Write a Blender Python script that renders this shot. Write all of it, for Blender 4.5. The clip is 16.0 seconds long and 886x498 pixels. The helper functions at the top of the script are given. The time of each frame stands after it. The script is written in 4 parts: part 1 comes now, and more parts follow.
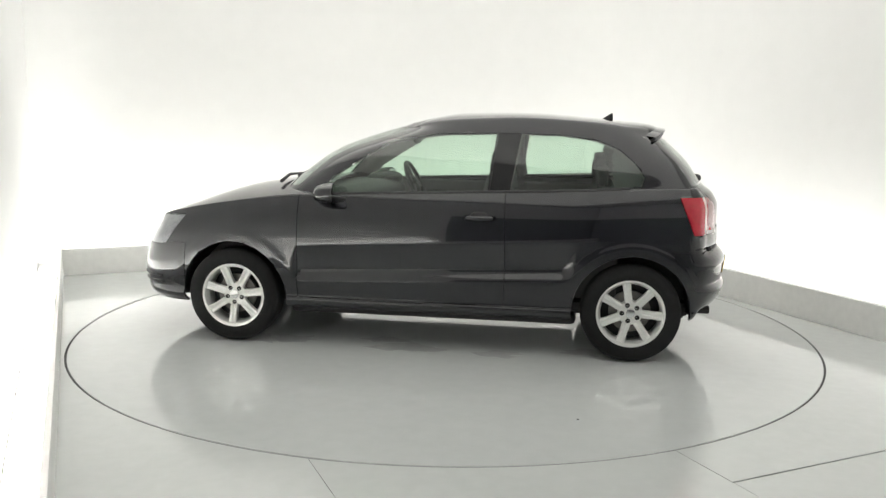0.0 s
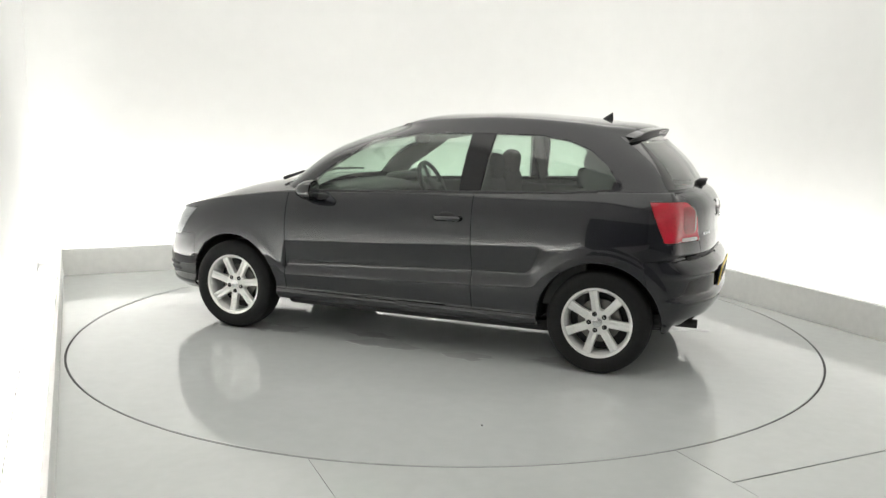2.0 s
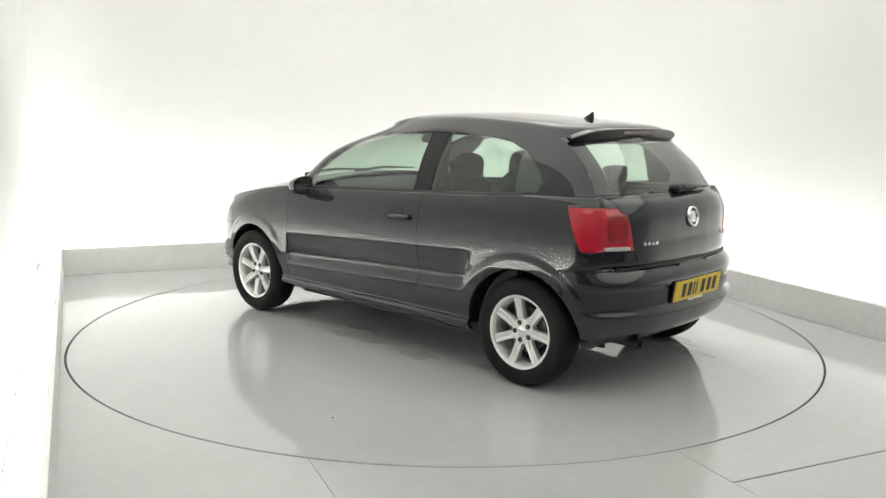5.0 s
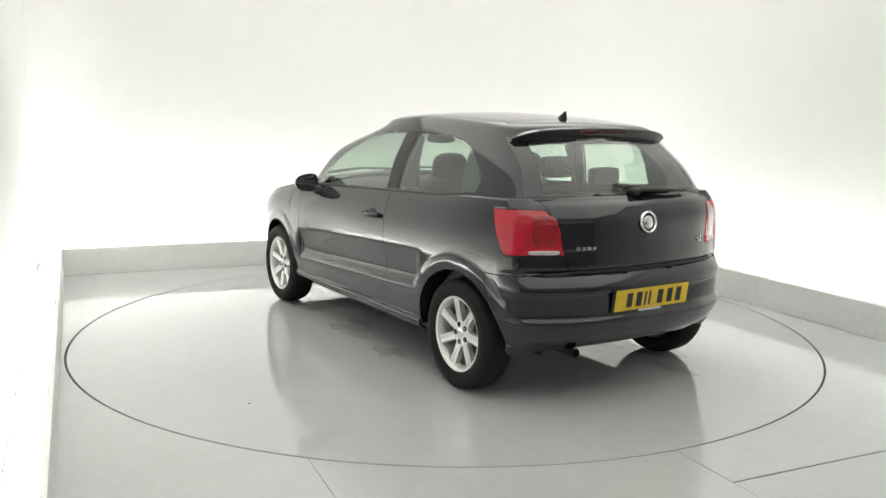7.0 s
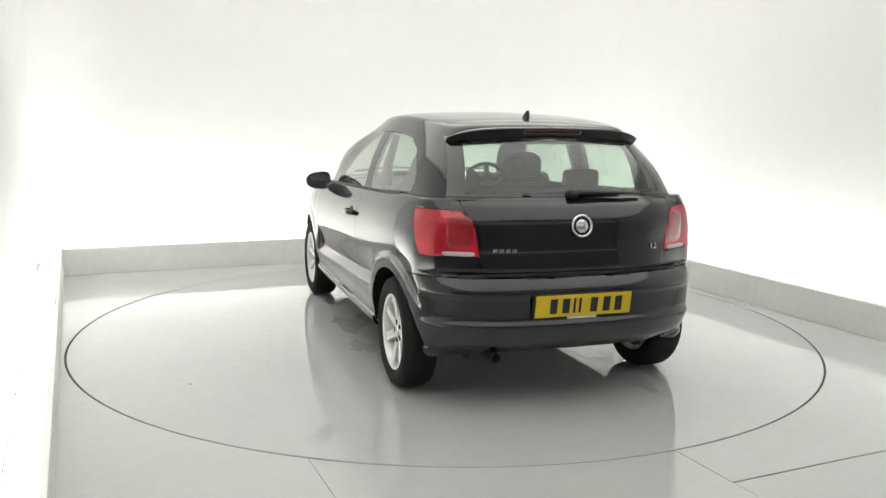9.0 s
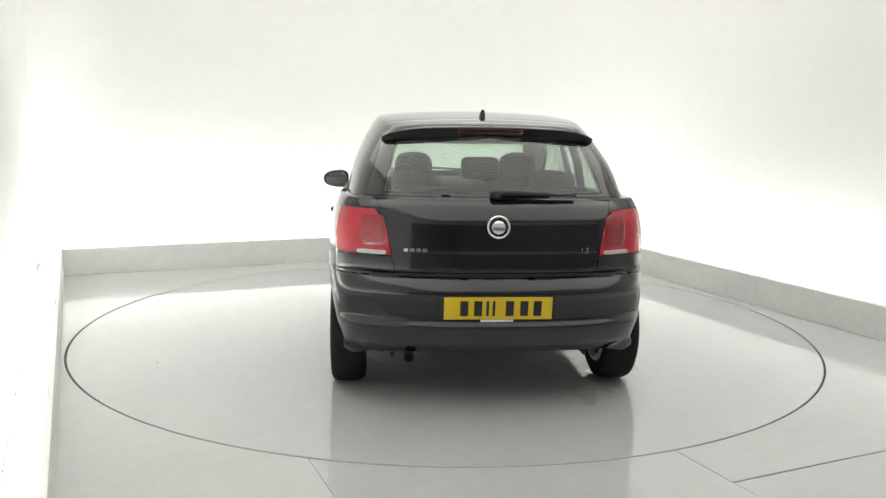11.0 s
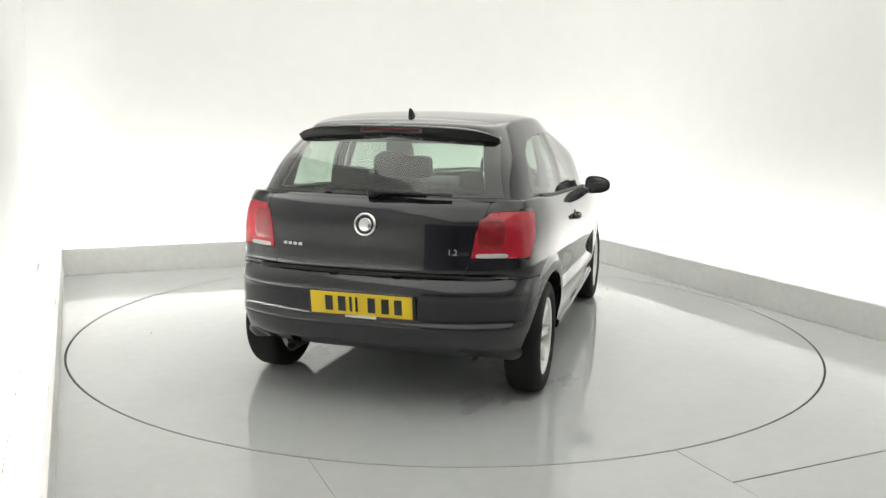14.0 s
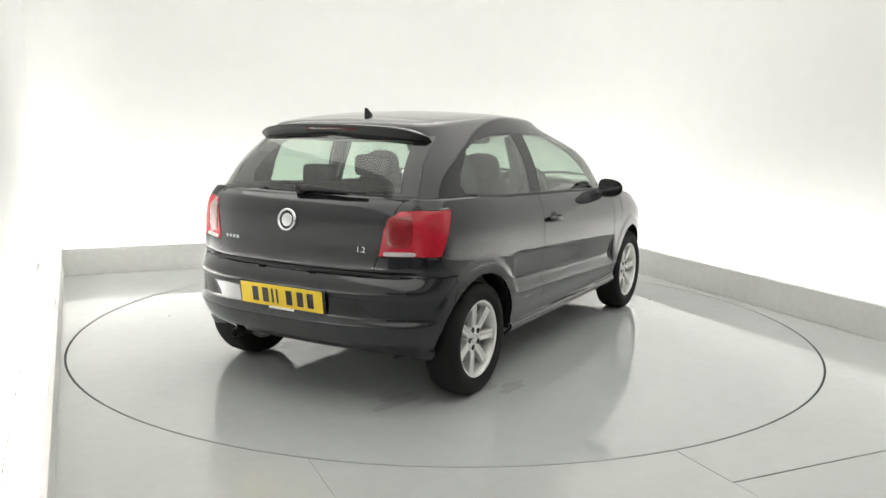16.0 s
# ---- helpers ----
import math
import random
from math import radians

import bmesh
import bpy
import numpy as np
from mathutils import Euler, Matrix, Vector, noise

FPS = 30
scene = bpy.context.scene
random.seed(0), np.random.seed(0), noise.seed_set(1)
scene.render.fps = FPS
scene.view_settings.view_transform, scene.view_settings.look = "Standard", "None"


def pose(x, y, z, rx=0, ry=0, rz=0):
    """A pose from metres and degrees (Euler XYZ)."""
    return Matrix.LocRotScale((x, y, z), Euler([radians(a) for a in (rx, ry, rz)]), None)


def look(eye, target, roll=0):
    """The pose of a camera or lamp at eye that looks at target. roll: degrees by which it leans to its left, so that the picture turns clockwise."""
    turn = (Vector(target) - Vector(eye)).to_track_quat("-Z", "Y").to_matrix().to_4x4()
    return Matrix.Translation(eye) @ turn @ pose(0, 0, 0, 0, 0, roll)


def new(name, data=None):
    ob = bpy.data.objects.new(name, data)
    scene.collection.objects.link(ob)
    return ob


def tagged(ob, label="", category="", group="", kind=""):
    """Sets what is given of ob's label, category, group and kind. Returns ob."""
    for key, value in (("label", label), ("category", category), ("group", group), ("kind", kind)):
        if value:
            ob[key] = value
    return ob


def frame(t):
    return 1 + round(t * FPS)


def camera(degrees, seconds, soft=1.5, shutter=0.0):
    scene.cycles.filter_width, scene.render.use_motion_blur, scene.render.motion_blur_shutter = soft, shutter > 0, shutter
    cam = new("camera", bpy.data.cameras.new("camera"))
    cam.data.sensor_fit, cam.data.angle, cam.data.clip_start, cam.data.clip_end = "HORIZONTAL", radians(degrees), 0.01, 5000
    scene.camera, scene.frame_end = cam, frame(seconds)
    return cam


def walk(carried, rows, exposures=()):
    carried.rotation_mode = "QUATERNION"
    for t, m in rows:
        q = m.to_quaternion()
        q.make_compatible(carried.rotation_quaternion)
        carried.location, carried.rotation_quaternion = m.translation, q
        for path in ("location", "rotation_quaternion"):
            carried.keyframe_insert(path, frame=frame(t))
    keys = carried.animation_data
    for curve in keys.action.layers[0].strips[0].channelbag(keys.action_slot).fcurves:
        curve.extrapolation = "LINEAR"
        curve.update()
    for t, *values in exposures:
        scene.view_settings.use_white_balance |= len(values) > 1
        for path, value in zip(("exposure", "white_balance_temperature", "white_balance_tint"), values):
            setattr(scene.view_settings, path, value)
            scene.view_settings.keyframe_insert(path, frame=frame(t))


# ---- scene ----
cam = camera(55.79, 16.0, soft=1.4)
EYE = (0.0, -5.726, 1.432)
walk(cam, [(0.0, look(EYE, (-0.020, -0.786, 0.655), 0.92)), (16.0, look(EYE, (-0.020, -0.786, 0.655), 0.92))],
     exposures=[(0.0, 0.0), (16.0, 0.0)])

# ---- world and light ----
world = bpy.data.worlds.new("world")
scene.world = world
world.use_nodes = True
world.node_tree.nodes["Background"].inputs["Color"].default_value = (0.9, 0.95, 1.0, 1)
world.node_tree.nodes["Background"].inputs["Strength"].default_value = 0.05
COVE_POWER = 21.0       # light strips behind the kerbs
CEILING_POWER = 0.81     # assumed diffuser panel overhead, out of view, for fill

# booth axes, turned against the camera's axis
BOOTH = pose(0, 0, 0, 0, 0, 24.4)
A0, A1, B0, B1 = -2.445, 2.545, -2.79, 2.75      # deck edges in booth axes
WALL_L, WALL_R, WALL_B, WALL_F = -2.675, 3.40, 3.60, -6.60
CEIL = 3.7
OPENING_TOP = 1.75      # height of the dark panels that stand for the unlit entrance
A_DECK = A0 - 0.034   # the deck runs on under the left kerb
DISC_R = 2.43


# ---- materials ----
def mat(name, color, rough=0.5, metal=0.0, coat=0.0, noise_scale=0.0, noise_amt=0.0, bump=0.0, bump_scale=60.0,
        emit=0.0, spec=0.5, rough_var=0.0):
    m = bpy.data.materials.new(name)
    m.use_nodes = True
    nt = m.node_tree
    b = nt.nodes["Principled BSDF"]
    b.inputs["Base Color"].default_value = (*color, 1)
    b.inputs["Roughness"].default_value = rough
    b.inputs["Metallic"].default_value = metal
    b.inputs["Coat Weight"].default_value = coat
    b.inputs["Coat Roughness"].default_value = 0.03
    b.inputs["Specular IOR Level"].default_value = spec
    if emit:
        b.inputs["Emission Color"].default_value = (*color, 1)
        b.inputs["Emission Strength"].default_value = emit
    tc = nt.nodes.new("ShaderNodeTexCoord")
    if noise_amt:
        n = nt.nodes.new("ShaderNodeTexNoise")
        n.inputs["Scale"].default_value = noise_scale
        n.inputs["Detail"].default_value = 6
        n2 = nt.nodes.new("ShaderNodeTexNoise")
        n2.inputs["Scale"].default_value = noise_scale * 9
        n2.inputs["Detail"].default_value = 3
        nt.links.new(tc.outputs["Object"], n.inputs["Vector"])
        nt.links.new(tc.outputs["Object"], n2.inputs["Vector"])
        add = nt.nodes.new("ShaderNodeMath")
        add.operation = "ADD"
        nt.links.new(n.outputs["Fac"], add.inputs[0])
        nt.links.new(n2.outputs["Fac"], add.inputs[1])
        mr = nt.nodes.new("ShaderNodeMapRange")
        mr.inputs["From Min"].default_value, mr.inputs["From Max"].default_value = 0.6, 1.4
        mr.inputs["To Min"].default_value, mr.inputs["To Max"].default_value = 1 - noise_amt, 1 + noise_amt
        nt.links.new(add.outputs[0], mr.inputs["Value"])
        mx = nt.nodes.new("ShaderNodeVectorMath")
        mx.operation = "SCALE"
        mx.inputs[0].default_value = color
        nt.links.new(mr.outputs[0], mx.inputs["Scale"])
        nt.links.new(mx.outputs[0], b.inputs["Base Color"])
        if rough_var:
            rr = nt.nodes.new("ShaderNodeMapRange")
            rr.inputs["From Min"].default_value, rr.inputs["From Max"].default_value = 0.6, 1.4
            rr.inputs["To Min"].default_value, rr.inputs["To Max"].default_value = rough - rough_var, rough + rough_var
            nt.links.new(add.outputs[0], rr.inputs["Value"])
            nt.links.new(rr.outputs[0], b.inputs["Roughness"])
    if bump:
        nb = nt.nodes.new("ShaderNodeTexNoise")
        nb.inputs["Scale"].default_value = bump_scale
        nb.inputs["Detail"].default_value = 4
        nt.links.new(tc.outputs["Object"], nb.inputs["Vector"])
        bp = nt.nodes.new("ShaderNodeBump")
        bp.inputs["Strength"].default_value = bump
        bp.inputs["Distance"].default_value = 0.01
        nt.links.new(nb.outputs["Fac"], bp.inputs["Height"])
        nt.links.new(bp.outputs["Normal"], b.inputs["Normal"])
    return m


def glass_mat(name, tint, gloss=0.105):
    m = bpy.data.materials.new(name)
    m.use_nodes = True
    nt = m.node_tree
    nt.nodes.remove(nt.nodes["Principled BSDF"])
    out = nt.nodes["Material Output"]
    tr = nt.nodes.new("ShaderNodeBsdfTransparent")
    tr.inputs["Color"].default_value = (*tint, 1)
    gl = nt.nodes.new("ShaderNodeBsdfGlossy")
    gl.inputs["Roughness"].default_value = 0.02
    lw = nt.nodes.new("ShaderNodeLayerWeight")
    pw = nt.nodes.new("ShaderNodeMath")
    pw.operation = "POWER"
    pw.inputs[1].default_value = 3.0
    fr = nt.nodes.new("ShaderNodeMapRange")
    fr.inputs["To Min"].default_value = gloss
    nt.links.new(lw.outputs["Facing"], pw.inputs[0])
    nt.links.new(pw.outputs[0], fr.inputs["Value"])
    mx = nt.nodes.new("ShaderNodeMixShader")
    nt.links.new(fr.outputs[0], mx.inputs[0])
    nt.links.new(tr.outputs[0], mx.inputs[1])
    nt.links.new(gl.outputs[0], mx.inputs[2])
    nt.links.new(mx.outputs[0], out.inputs["Surface"])
    return m


M_WALL = mat("white_wall_paint", (0.74, 0.74, 0.73), 0.6, noise_scale=0.7, noise_amt=0.02, bump=0.03, bump_scale=90)
# the darkness of the open, unlit entrance is put into this colour
M_FRONT = mat("dark_opening_panel", (0.22, 0.22, 0.227), 0.6, noise_scale=0.8, noise_amt=0.05)
M_CEIL = mat("ceiling_paint", (0.78, 0.78, 0.77), 0.8, noise_scale=1.0, noise_amt=0.02)
M_KERB = mat("kerb_paint", (0.80, 0.80, 0.78), 0.5, noise_scale=2.0, noise_amt=0.06, bump=0.05)
M_DECK = mat("grey_floor_coating", (0.55, 0.57, 0.558), 0.11, spec=0.8, noise_scale=1.6, noise_amt=0.04, bump=0.010, bump_scale=14, rough_var=0.05)
M_DISC = mat("grey_turntable_coating", (0.54, 0.56, 0.552), 0.055, spec=1.0, noise_scale=1.3, noise_amt=0.04, bump=0.006, bump_scale=12, rough_var=0.03)
M_SUB = mat("dark_gap", (0.03, 0.03, 0.03), 0.8)
M_LIGHT = mat("light_diffuser", (1.0, 0.992, 0.956), 0.5, emit=1.0)
M_PAINT = mat("black_car_paint", (0.0085, 0.0090, 0.0125), 0.4, coat=1.0, noise_scale=900, noise_amt=0.3, spec=0.04)
M_PAINT.node_tree.nodes["Principled BSDF"].inputs["Coat IOR"].default_value = 1.62
M_PLASTIC = mat("black_plastic", (0.014, 0.014, 0.015), 0.5, noise_scale=40, noise_amt=0.15, bump=0.05, bump_scale=400)
M_GLOSS = mat("gloss_black_plastic", (0.008, 0.008, 0.009), 0.12)
M_BORDER = mat("black_glass_print", (0.012, 0.013, 0.013), 0.05, coat=1.0, noise_scale=30, noise_amt=0.1)
M_RUBBER = mat("tyre_rubber", (0.012, 0.012, 0.012), 0.75, noise_scale=30, noise_amt=0.2, bump=0.1, bump_scale=120, spec=0.25)
M_ALLOY = mat("silver_alloy", (0.78, 0.78, 0.76), 0.36, metal=0.45, noise_scale=20, noise_amt=0.06)
M_CHROME = mat("chrome", (0.82, 0.82, 0.82), 0.12, metal=1.0)
M_MIRROR = mat("mirror_silver", (0.48, 0.49, 0.50), 0.06, metal=1.0)
M_PIPE = mat("dark_steel", (0.05, 0.048, 0.045), 0.5, metal=0.6, noise_scale=30, noise_amt=0.3)
M_STEEL = mat("brake_steel", (0.22, 0.21, 0.20), 0.45, metal=0.8, noise_scale=25, noise_amt=0.2)
M_YELLOW = mat("plate_yellow", (0.80, 0.56, 0.02), 0.35, noise_scale=30, noise_amt=0.04)
M_MARK = mat("plate_black", (0.015, 0.015, 0.015), 0.5)
M_SEAT = mat("seat_cloth", (0.05, 0.05, 0.053), 0.9, noise_scale=25, noise_amt=0.2, bump=0.06, bump_scale=80)
M_TRIM = mat("grey_trim", (0.075, 0.075, 0.075), 0.7, noise_scale=20, noise_amt=0.1)
M_HEAD = mat("headliner", (0.42, 0.41, 0.39), 0.9, noise_scale=30, noise_amt=0.05)
M_GLASS = glass_mat("tinted_car_glass", (0.68, 0.80, 0.71))
M_REAR_GLASS = glass_mat("rear_car_glass", (0.66, 0.77, 0.69))
M_CLEAR = glass_mat("clear_lens", (0.92, 0.93, 0.95))
M_RED = mat("red_lens", (0.50, 0.008, 0.026), 0.10, coat=1.0, noise_scale=25, noise_amt=0.2)
M_RED_DARK = mat("dark_red_lens", (0.10, 0.006, 0.009), 0.15, coat=1.0, noise_scale=25, noise_amt=0.2)
M_RED_DEEP = mat("deep_red_lens", (0.30, 0.007, 0.014), 0.14, coat=1.0, noise_scale=14, noise_amt=0.45, bump=0.25, bump_scale=45)
M_REVERSE = mat("pale_lens", (0.55, 0.50, 0.50), 0.15, coat=0.6, noise_scale=60, noise_amt=0.2)
M_REFLECTOR = mat("lamp_reflector", (0.30, 0.30, 0.31), 0.3, metal=0.8, noise_scale=18, noise_amt=0.5)
M_WET = mat("wet_film", (0.485, 0.50, 0.49), 0.05, coat=0.5, noise_scale=12, noise_amt=0.1, bump=0.05, bump_scale=30)


# ---- mesh helpers ----
def finish(bm, name, material, parent=None, label="", smooth=True):
    me = bpy.data.meshes.new(name)
    bmesh.ops.recalc_face_normals(bm, faces=bm.faces) if not smooth else None
    bm.to_mesh(me)
    bm.free()
    me.materials.append(material)
    if smooth:
        for p in me.polygons:
            p.use_smooth = True
    ob = new(name, me)
    if parent:
        ob.parent = parent
    if label:
        tagged(ob, label)
    return ob


def part(name, bm, material, parent, label="", smooth=False):
    return finish(bm, name, material, parent, label, smooth)


def box(bm, x0, x1, y0, y1, z0, z1, bevel=0.0, segments=2):
    r = bmesh.ops.create_cube(bm, size=1)["verts"]
    for v in r:
        v.co = Vector(((x0 + x1) / 2 + v.co.x * (x1 - x0), (y0 + y1) / 2 + v.co.y * (y1 - y0), (z0 + z1) / 2 + v.co.z * (z1 - z0)))
    if bevel:
        es = list({e for v in r for e in v.link_edges})
        bmesh.ops.bevel(bm, geom=es, offset=bevel, segments=segments, affect="EDGES", profile=0.5)
    return bm


def smooth_by_angle(ob, degrees=35):
    me = ob.data
    bm = bmesh.new()
    bm.from_mesh(me)
    for f in bm.faces:
        f.smooth = True
    for e in bm.edges:
        e.smooth = not (len(e.link_faces) == 2 and e.calc_face_angle(0) > radians(degrees))
    bm.to_mesh(me)
    bm.free()
    return ob


def spline(keys, x):
    """Smooth curve through the keys (x rising, value)."""
    n = len(keys)
    if x <= keys[0][0]:
        return keys[0][1]
    if x >= keys[-1][0]:
        return keys[-1][1]
    i = max(k for k in range(n - 1) if keys[k][0] <= x)

    def slope(k):
        if k == 0 or k == n - 1:
            a, b = (0, 1) if k == 0 else (n - 2, n - 1)
            return (keys[b][1] - keys[a][1]) / (keys[b][0] - keys[a][0])
        d0 = (keys[k][1] - keys[k - 1][1]) / (keys[k][0] - keys[k - 1][0])
        d1 = (keys[k + 1][1] - keys[k][1]) / (keys[k + 1][0] - keys[k][0])
        return 0 if d0 * d1 <= 0 else 2 * d0 * d1 / (d0 + d1)
    h = keys[i + 1][0] - keys[i][0]
    s = (x - keys[i][0]) / h
    m0, m1 = slope(i) * h, slope(i + 1) * h
    return (keys[i][1] * (2 * s ** 3 - 3 * s ** 2 + 1) + m0 * (s ** 3 - 2 * s ** 2 + s)
            + keys[i + 1][1] * (3 * s ** 2 - 2 * s ** 3) + m1 * (s ** 3 - s ** 2))


def chain(points, t):
    """Catmull-Rom curve through points of any size, t from 0 to len - 1."""
    n = len(points)
    i = min(int(t), n - 2)
    s = t - i
    p1, p2 = points[i], points[i + 1]
    p0 = points[i - 1] if i else [2 * a - b for a, b in zip(p1, p2)]
    p3 = points[i + 2] if i + 2 < n else [2 * b - a for a, b in zip(p1, p2)]
    return [0.5 * (2 * b + (c - a) * s + (2 * a - 5 * b + 4 * c - d) * s * s + (3 * b - a - 3 * c + d) * s ** 3)
            for a, b, c, d in zip(p0, p1, p2, p3)]


def grid_mesh(bm, rows, flip=False):
    vs = [[bm.verts.new(p) for p in r] for r in rows]
    for a, b in zip(vs, vs[1:]):
        for i in range(len(a) - 1):
            q = [a[i], a[i + 1], b[i + 1], b[i]]
            bm.faces.new(q[::-1] if flip else q)
    return vs


def lathe(bm, profile, segments=48, axis="y", centre=(0, 0, 0)):
    """Turn (radius, along) points about an axis through centre."""
    rows = []
    for r, a in profile:
        ring = []
        for k in range(segments + 1):
            w = 2 * math.pi * k / segments
            c, s = r * math.cos(w), r * math.sin(w)
            p = (c, a, s) if axis == "y" else (a, c, s) if axis == "x" else (c, s, a)
            ring.append(Vector(centre) + Vector(p))
        rows.append(ring)
    grid_mesh(bm, rows)
    bmesh.ops.remove_doubles(bm, verts=bm.verts, dist=1e-5)
    bmesh.ops.recalc_face_normals(bm, faces=bm.faces)
    return bm


# ---- the booth ----
def booth_part(name, bm, material, label, smooth=False, category=""):
    ob = finish(bm, name, material, None, "", smooth)
    ob.matrix_basis = BOOTH
    return tagged(ob, label, category or name.split("_")[0], kind="structure")


def build_booth():
    bm = bmesh.new()
    box(bm, WALL_L - 0.2, WALL_R + 0.2, WALL_F - 0.2, WALL_B + 0.2, -0.20, -0.05)
    booth_part("ground", bm, M_SUB, "dark concrete base below the raised deck", category="floor")
    # white apron between deck and walls
    for name, (a, b, c, d) in {"floor_left": (WALL_L + 0.008, A0 - 0.04, WALL_F, WALL_B), "floor_back": (A0 - 0.04, WALL_R, B1 + 0.06, WALL_B),
                               "floor_right": (A1 + 0.06, WALL_R, WALL_F, B1 + 0.06)}.items():
        bm = bmesh.new()
        box(bm, a, b, c, d, -0.05, -0.02)
        booth_part(name, bm, M_WALL, "white painted floor strip beside the raised deck", category="floor")
    # deck with a round hole, in separate plates
    n = 192
    bm = bmesh.new()
    hole = DISC_R + 0.012
    rows = [[], []]
    for k in range(n + 1):
        w = 2 * math.pi * k / n
        c, s = math.cos(w), math.sin(w)
        t = min(((A1 if c > 0 else A_DECK) / c) if abs(c) > 1e-6 else 1e9, ((B1 if s > 0 else B0) / s) if abs(s) > 1e-6 else 1e9)
        rows[0].append((hole * c, hole * s, 0))
        rows[1].append((max(t, hole + 0.003) * c, max(t, hole + 0.003) * s, 0))
    grid_mesh(bm, rows, True)
    for cx, cy in ((A_DECK, B0), (A1, B0), (A1, B1), (A_DECK, B1)):   # true corners
        v = min((v for v in bm.verts), key=lambda v: (v.co.x - cx) ** 2 + (v.co.y - cy) ** 2)
        v.co.x, v.co.y = cx, cy
    bmesh.ops.remove_doubles(bm, verts=bm.verts, dist=1e-5)
    for a in (0.015, -1.5):
        low = [f for f in bm.faces if f.calc_center_median().y < 0]
        bmesh.ops.bisect_plane(bm, geom=low + list({e for f in low for e in f.edges}) + list({v for f in low for v in f.verts}), plane_co=(a, 0, 0), plane_no=(1, 0, 0))
    sets = {}
    for f in bm.faces:
        c = f.calc_center_median()
        key = 0 if c.y >= 0 or c.x > 0.015 else 1 if c.x > -1.5 else 2
        sets.setdefault(key, []).append(f)
    for key, fs in sets.items():
        pb = bmesh.new()
        made = {}
        for f in fs:
            vs = []
            for v in f.verts:
                if v not in made:
                    co = v.co.copy()
                    if co.y < -0.5:
                        co.x += {0: 0.002 if abs(co.x - 0.015) < 1e-4 else 0, 1: -0.002 if abs(co.x - 0.015) < 1e-4 else 0.0012 if abs(co.x + 1.5) < 1e-4 else 0,
                                 2: -0.0012 if abs(co.x + 1.5) < 1e-4 else 0}[key]
                    made[v] = pb.verts.new(co)
                vs.append(made[v])
            pb.faces.new(vs)
        r = bmesh.ops.extrude_face_region(pb, geom=pb.faces[:])
        for v in [g for g in r["geom"] if isinstance(g, bmesh.types.BMVert)]:
            v.co.z = -0.04
        booth_part("deck_plate", pb, M_DECK, "glossy grey coated floor plate around the turntable", category="floor")
    bm.free()
    # dark ring puts the shade of the turntable gap into its colour
    bm = bmesh.new()
    lathe(bm, [(DISC_R + 0.0008, -0.012), (DISC_R + 0.0008, -0.0035), (hole - 0.0008, -0.0035), (hole - 0.0008, -0.012)], 192, "z")
    booth_part("gasket", bm, M_SUB, "thin dark ring standing for shade in the turntable gap", category="seal")
    bm = bmesh.new()
    box(bm, 0.017, A1, WALL_F, B0 - 0.008, -0.04, 0.0, 0.002)
    booth_part("deck_front", bm, M_DECK, "glossy grey coated floor of the drive-in side", category="floor")
    bm = bmesh.new()
    box(bm, A_DECK, 0.0135, WALL_F, B0, -0.04, 0.0)
    booth_part("deck_front", bm, M_DECK, "glossy grey coated floor of the drive-in side", category="floor")
    # kerbs
    bm = bmesh.new()
    box(bm, A0 - 0.002, A1 + 0.05, B1 + 0.010, B1 + 0.05, -0.02, 0.235, 0.004)
    booth_part("kerb_back", bm, M_KERB, "low pale grey upstand along the deck edge", category="kerb")
    bm = bmesh.new()
    box(bm, A1 + 0.010, A1 + 0.05, WALL_F, B1 + 0.006, -0.02, 0.233, 0.004)
    booth_part("kerb_right", bm, M_KERB, "low pale grey upstand along the deck edge", category="kerb")
    bm = bmesh.new()
    box(bm, A0 - 0.032, A0 - 0.003, WALL_F, B1 + 0.05, -0.05, 0.234, 0.004)
    for v in bm.verts:      # set slightly askew
        v.co.x += 0.0052 * (v.co.y - B1)
    booth_part("kerb_left", bm, M_KERB, "low pale grey upstand along the deck edge", category="kerb")
    bm = bmesh.new()
    box(bm, WALL_L + 0.001, WALL_L + 0.0075, -0.5, 2.7, -0.04, -0.014, 0.001)
    booth_part("joint_left", bm, M_SUB, "thin dark joint between wall and floor strip", category="joint")
    # walls with a rounded corner between back and right
    rad, steps = 1.0, 40
    line = [(WALL_L, WALL_B)] + [(WALL_R - rad + rad * math.sin(i / steps * math.pi / 2), WALL_B - rad + rad * math.cos(i / steps * math.pi / 2)) for i in range(steps + 1)] + [(WALL_R, WALL_F)]
    bm = bmesh.new()
    inner = [[(x, y, z) for z in (-0.05, CEIL)] for x, y in line]
    outer = [[(x + (0.12 if x > WALL_L else 0), y + (0.12 if y > WALL_F else 0), z) for z in (-0.05, CEIL)] for x, y in line]
    grid_mesh(bm, inner)
    grid_mesh(bm, outer, True)
    booth_part("wall_back", bm, M_WALL, "smooth white curved studio wall", False, "wall")
    bm = bmesh.new()
    box(bm, WALL_L - 0.1, WALL_L, -3.4, WALL_B + 0.1, -0.05, CEIL)
    booth_part("wall_left", bm, M_WALL, "flat white studio wall", category="wall")
    # entrance side: white above, dark panels standing for the unlit opening below
    for name, (a, b, c, d) in {"wall_side": (WALL_L - 0.1, WALL_L, WALL_F, -3.402), "wall_front": (WALL_L - 0.1, WALL_R + 0.1, WALL_F - 0.1, WALL_F - 0.002)}.items():
        bm = bmesh.new()
        box(bm, a, b, c, d, OPENING_TOP, CEIL)
        booth_part(name, bm, M_WALL, "white wall above the dark entrance opening", category="wall")
        bm = bmesh.new()
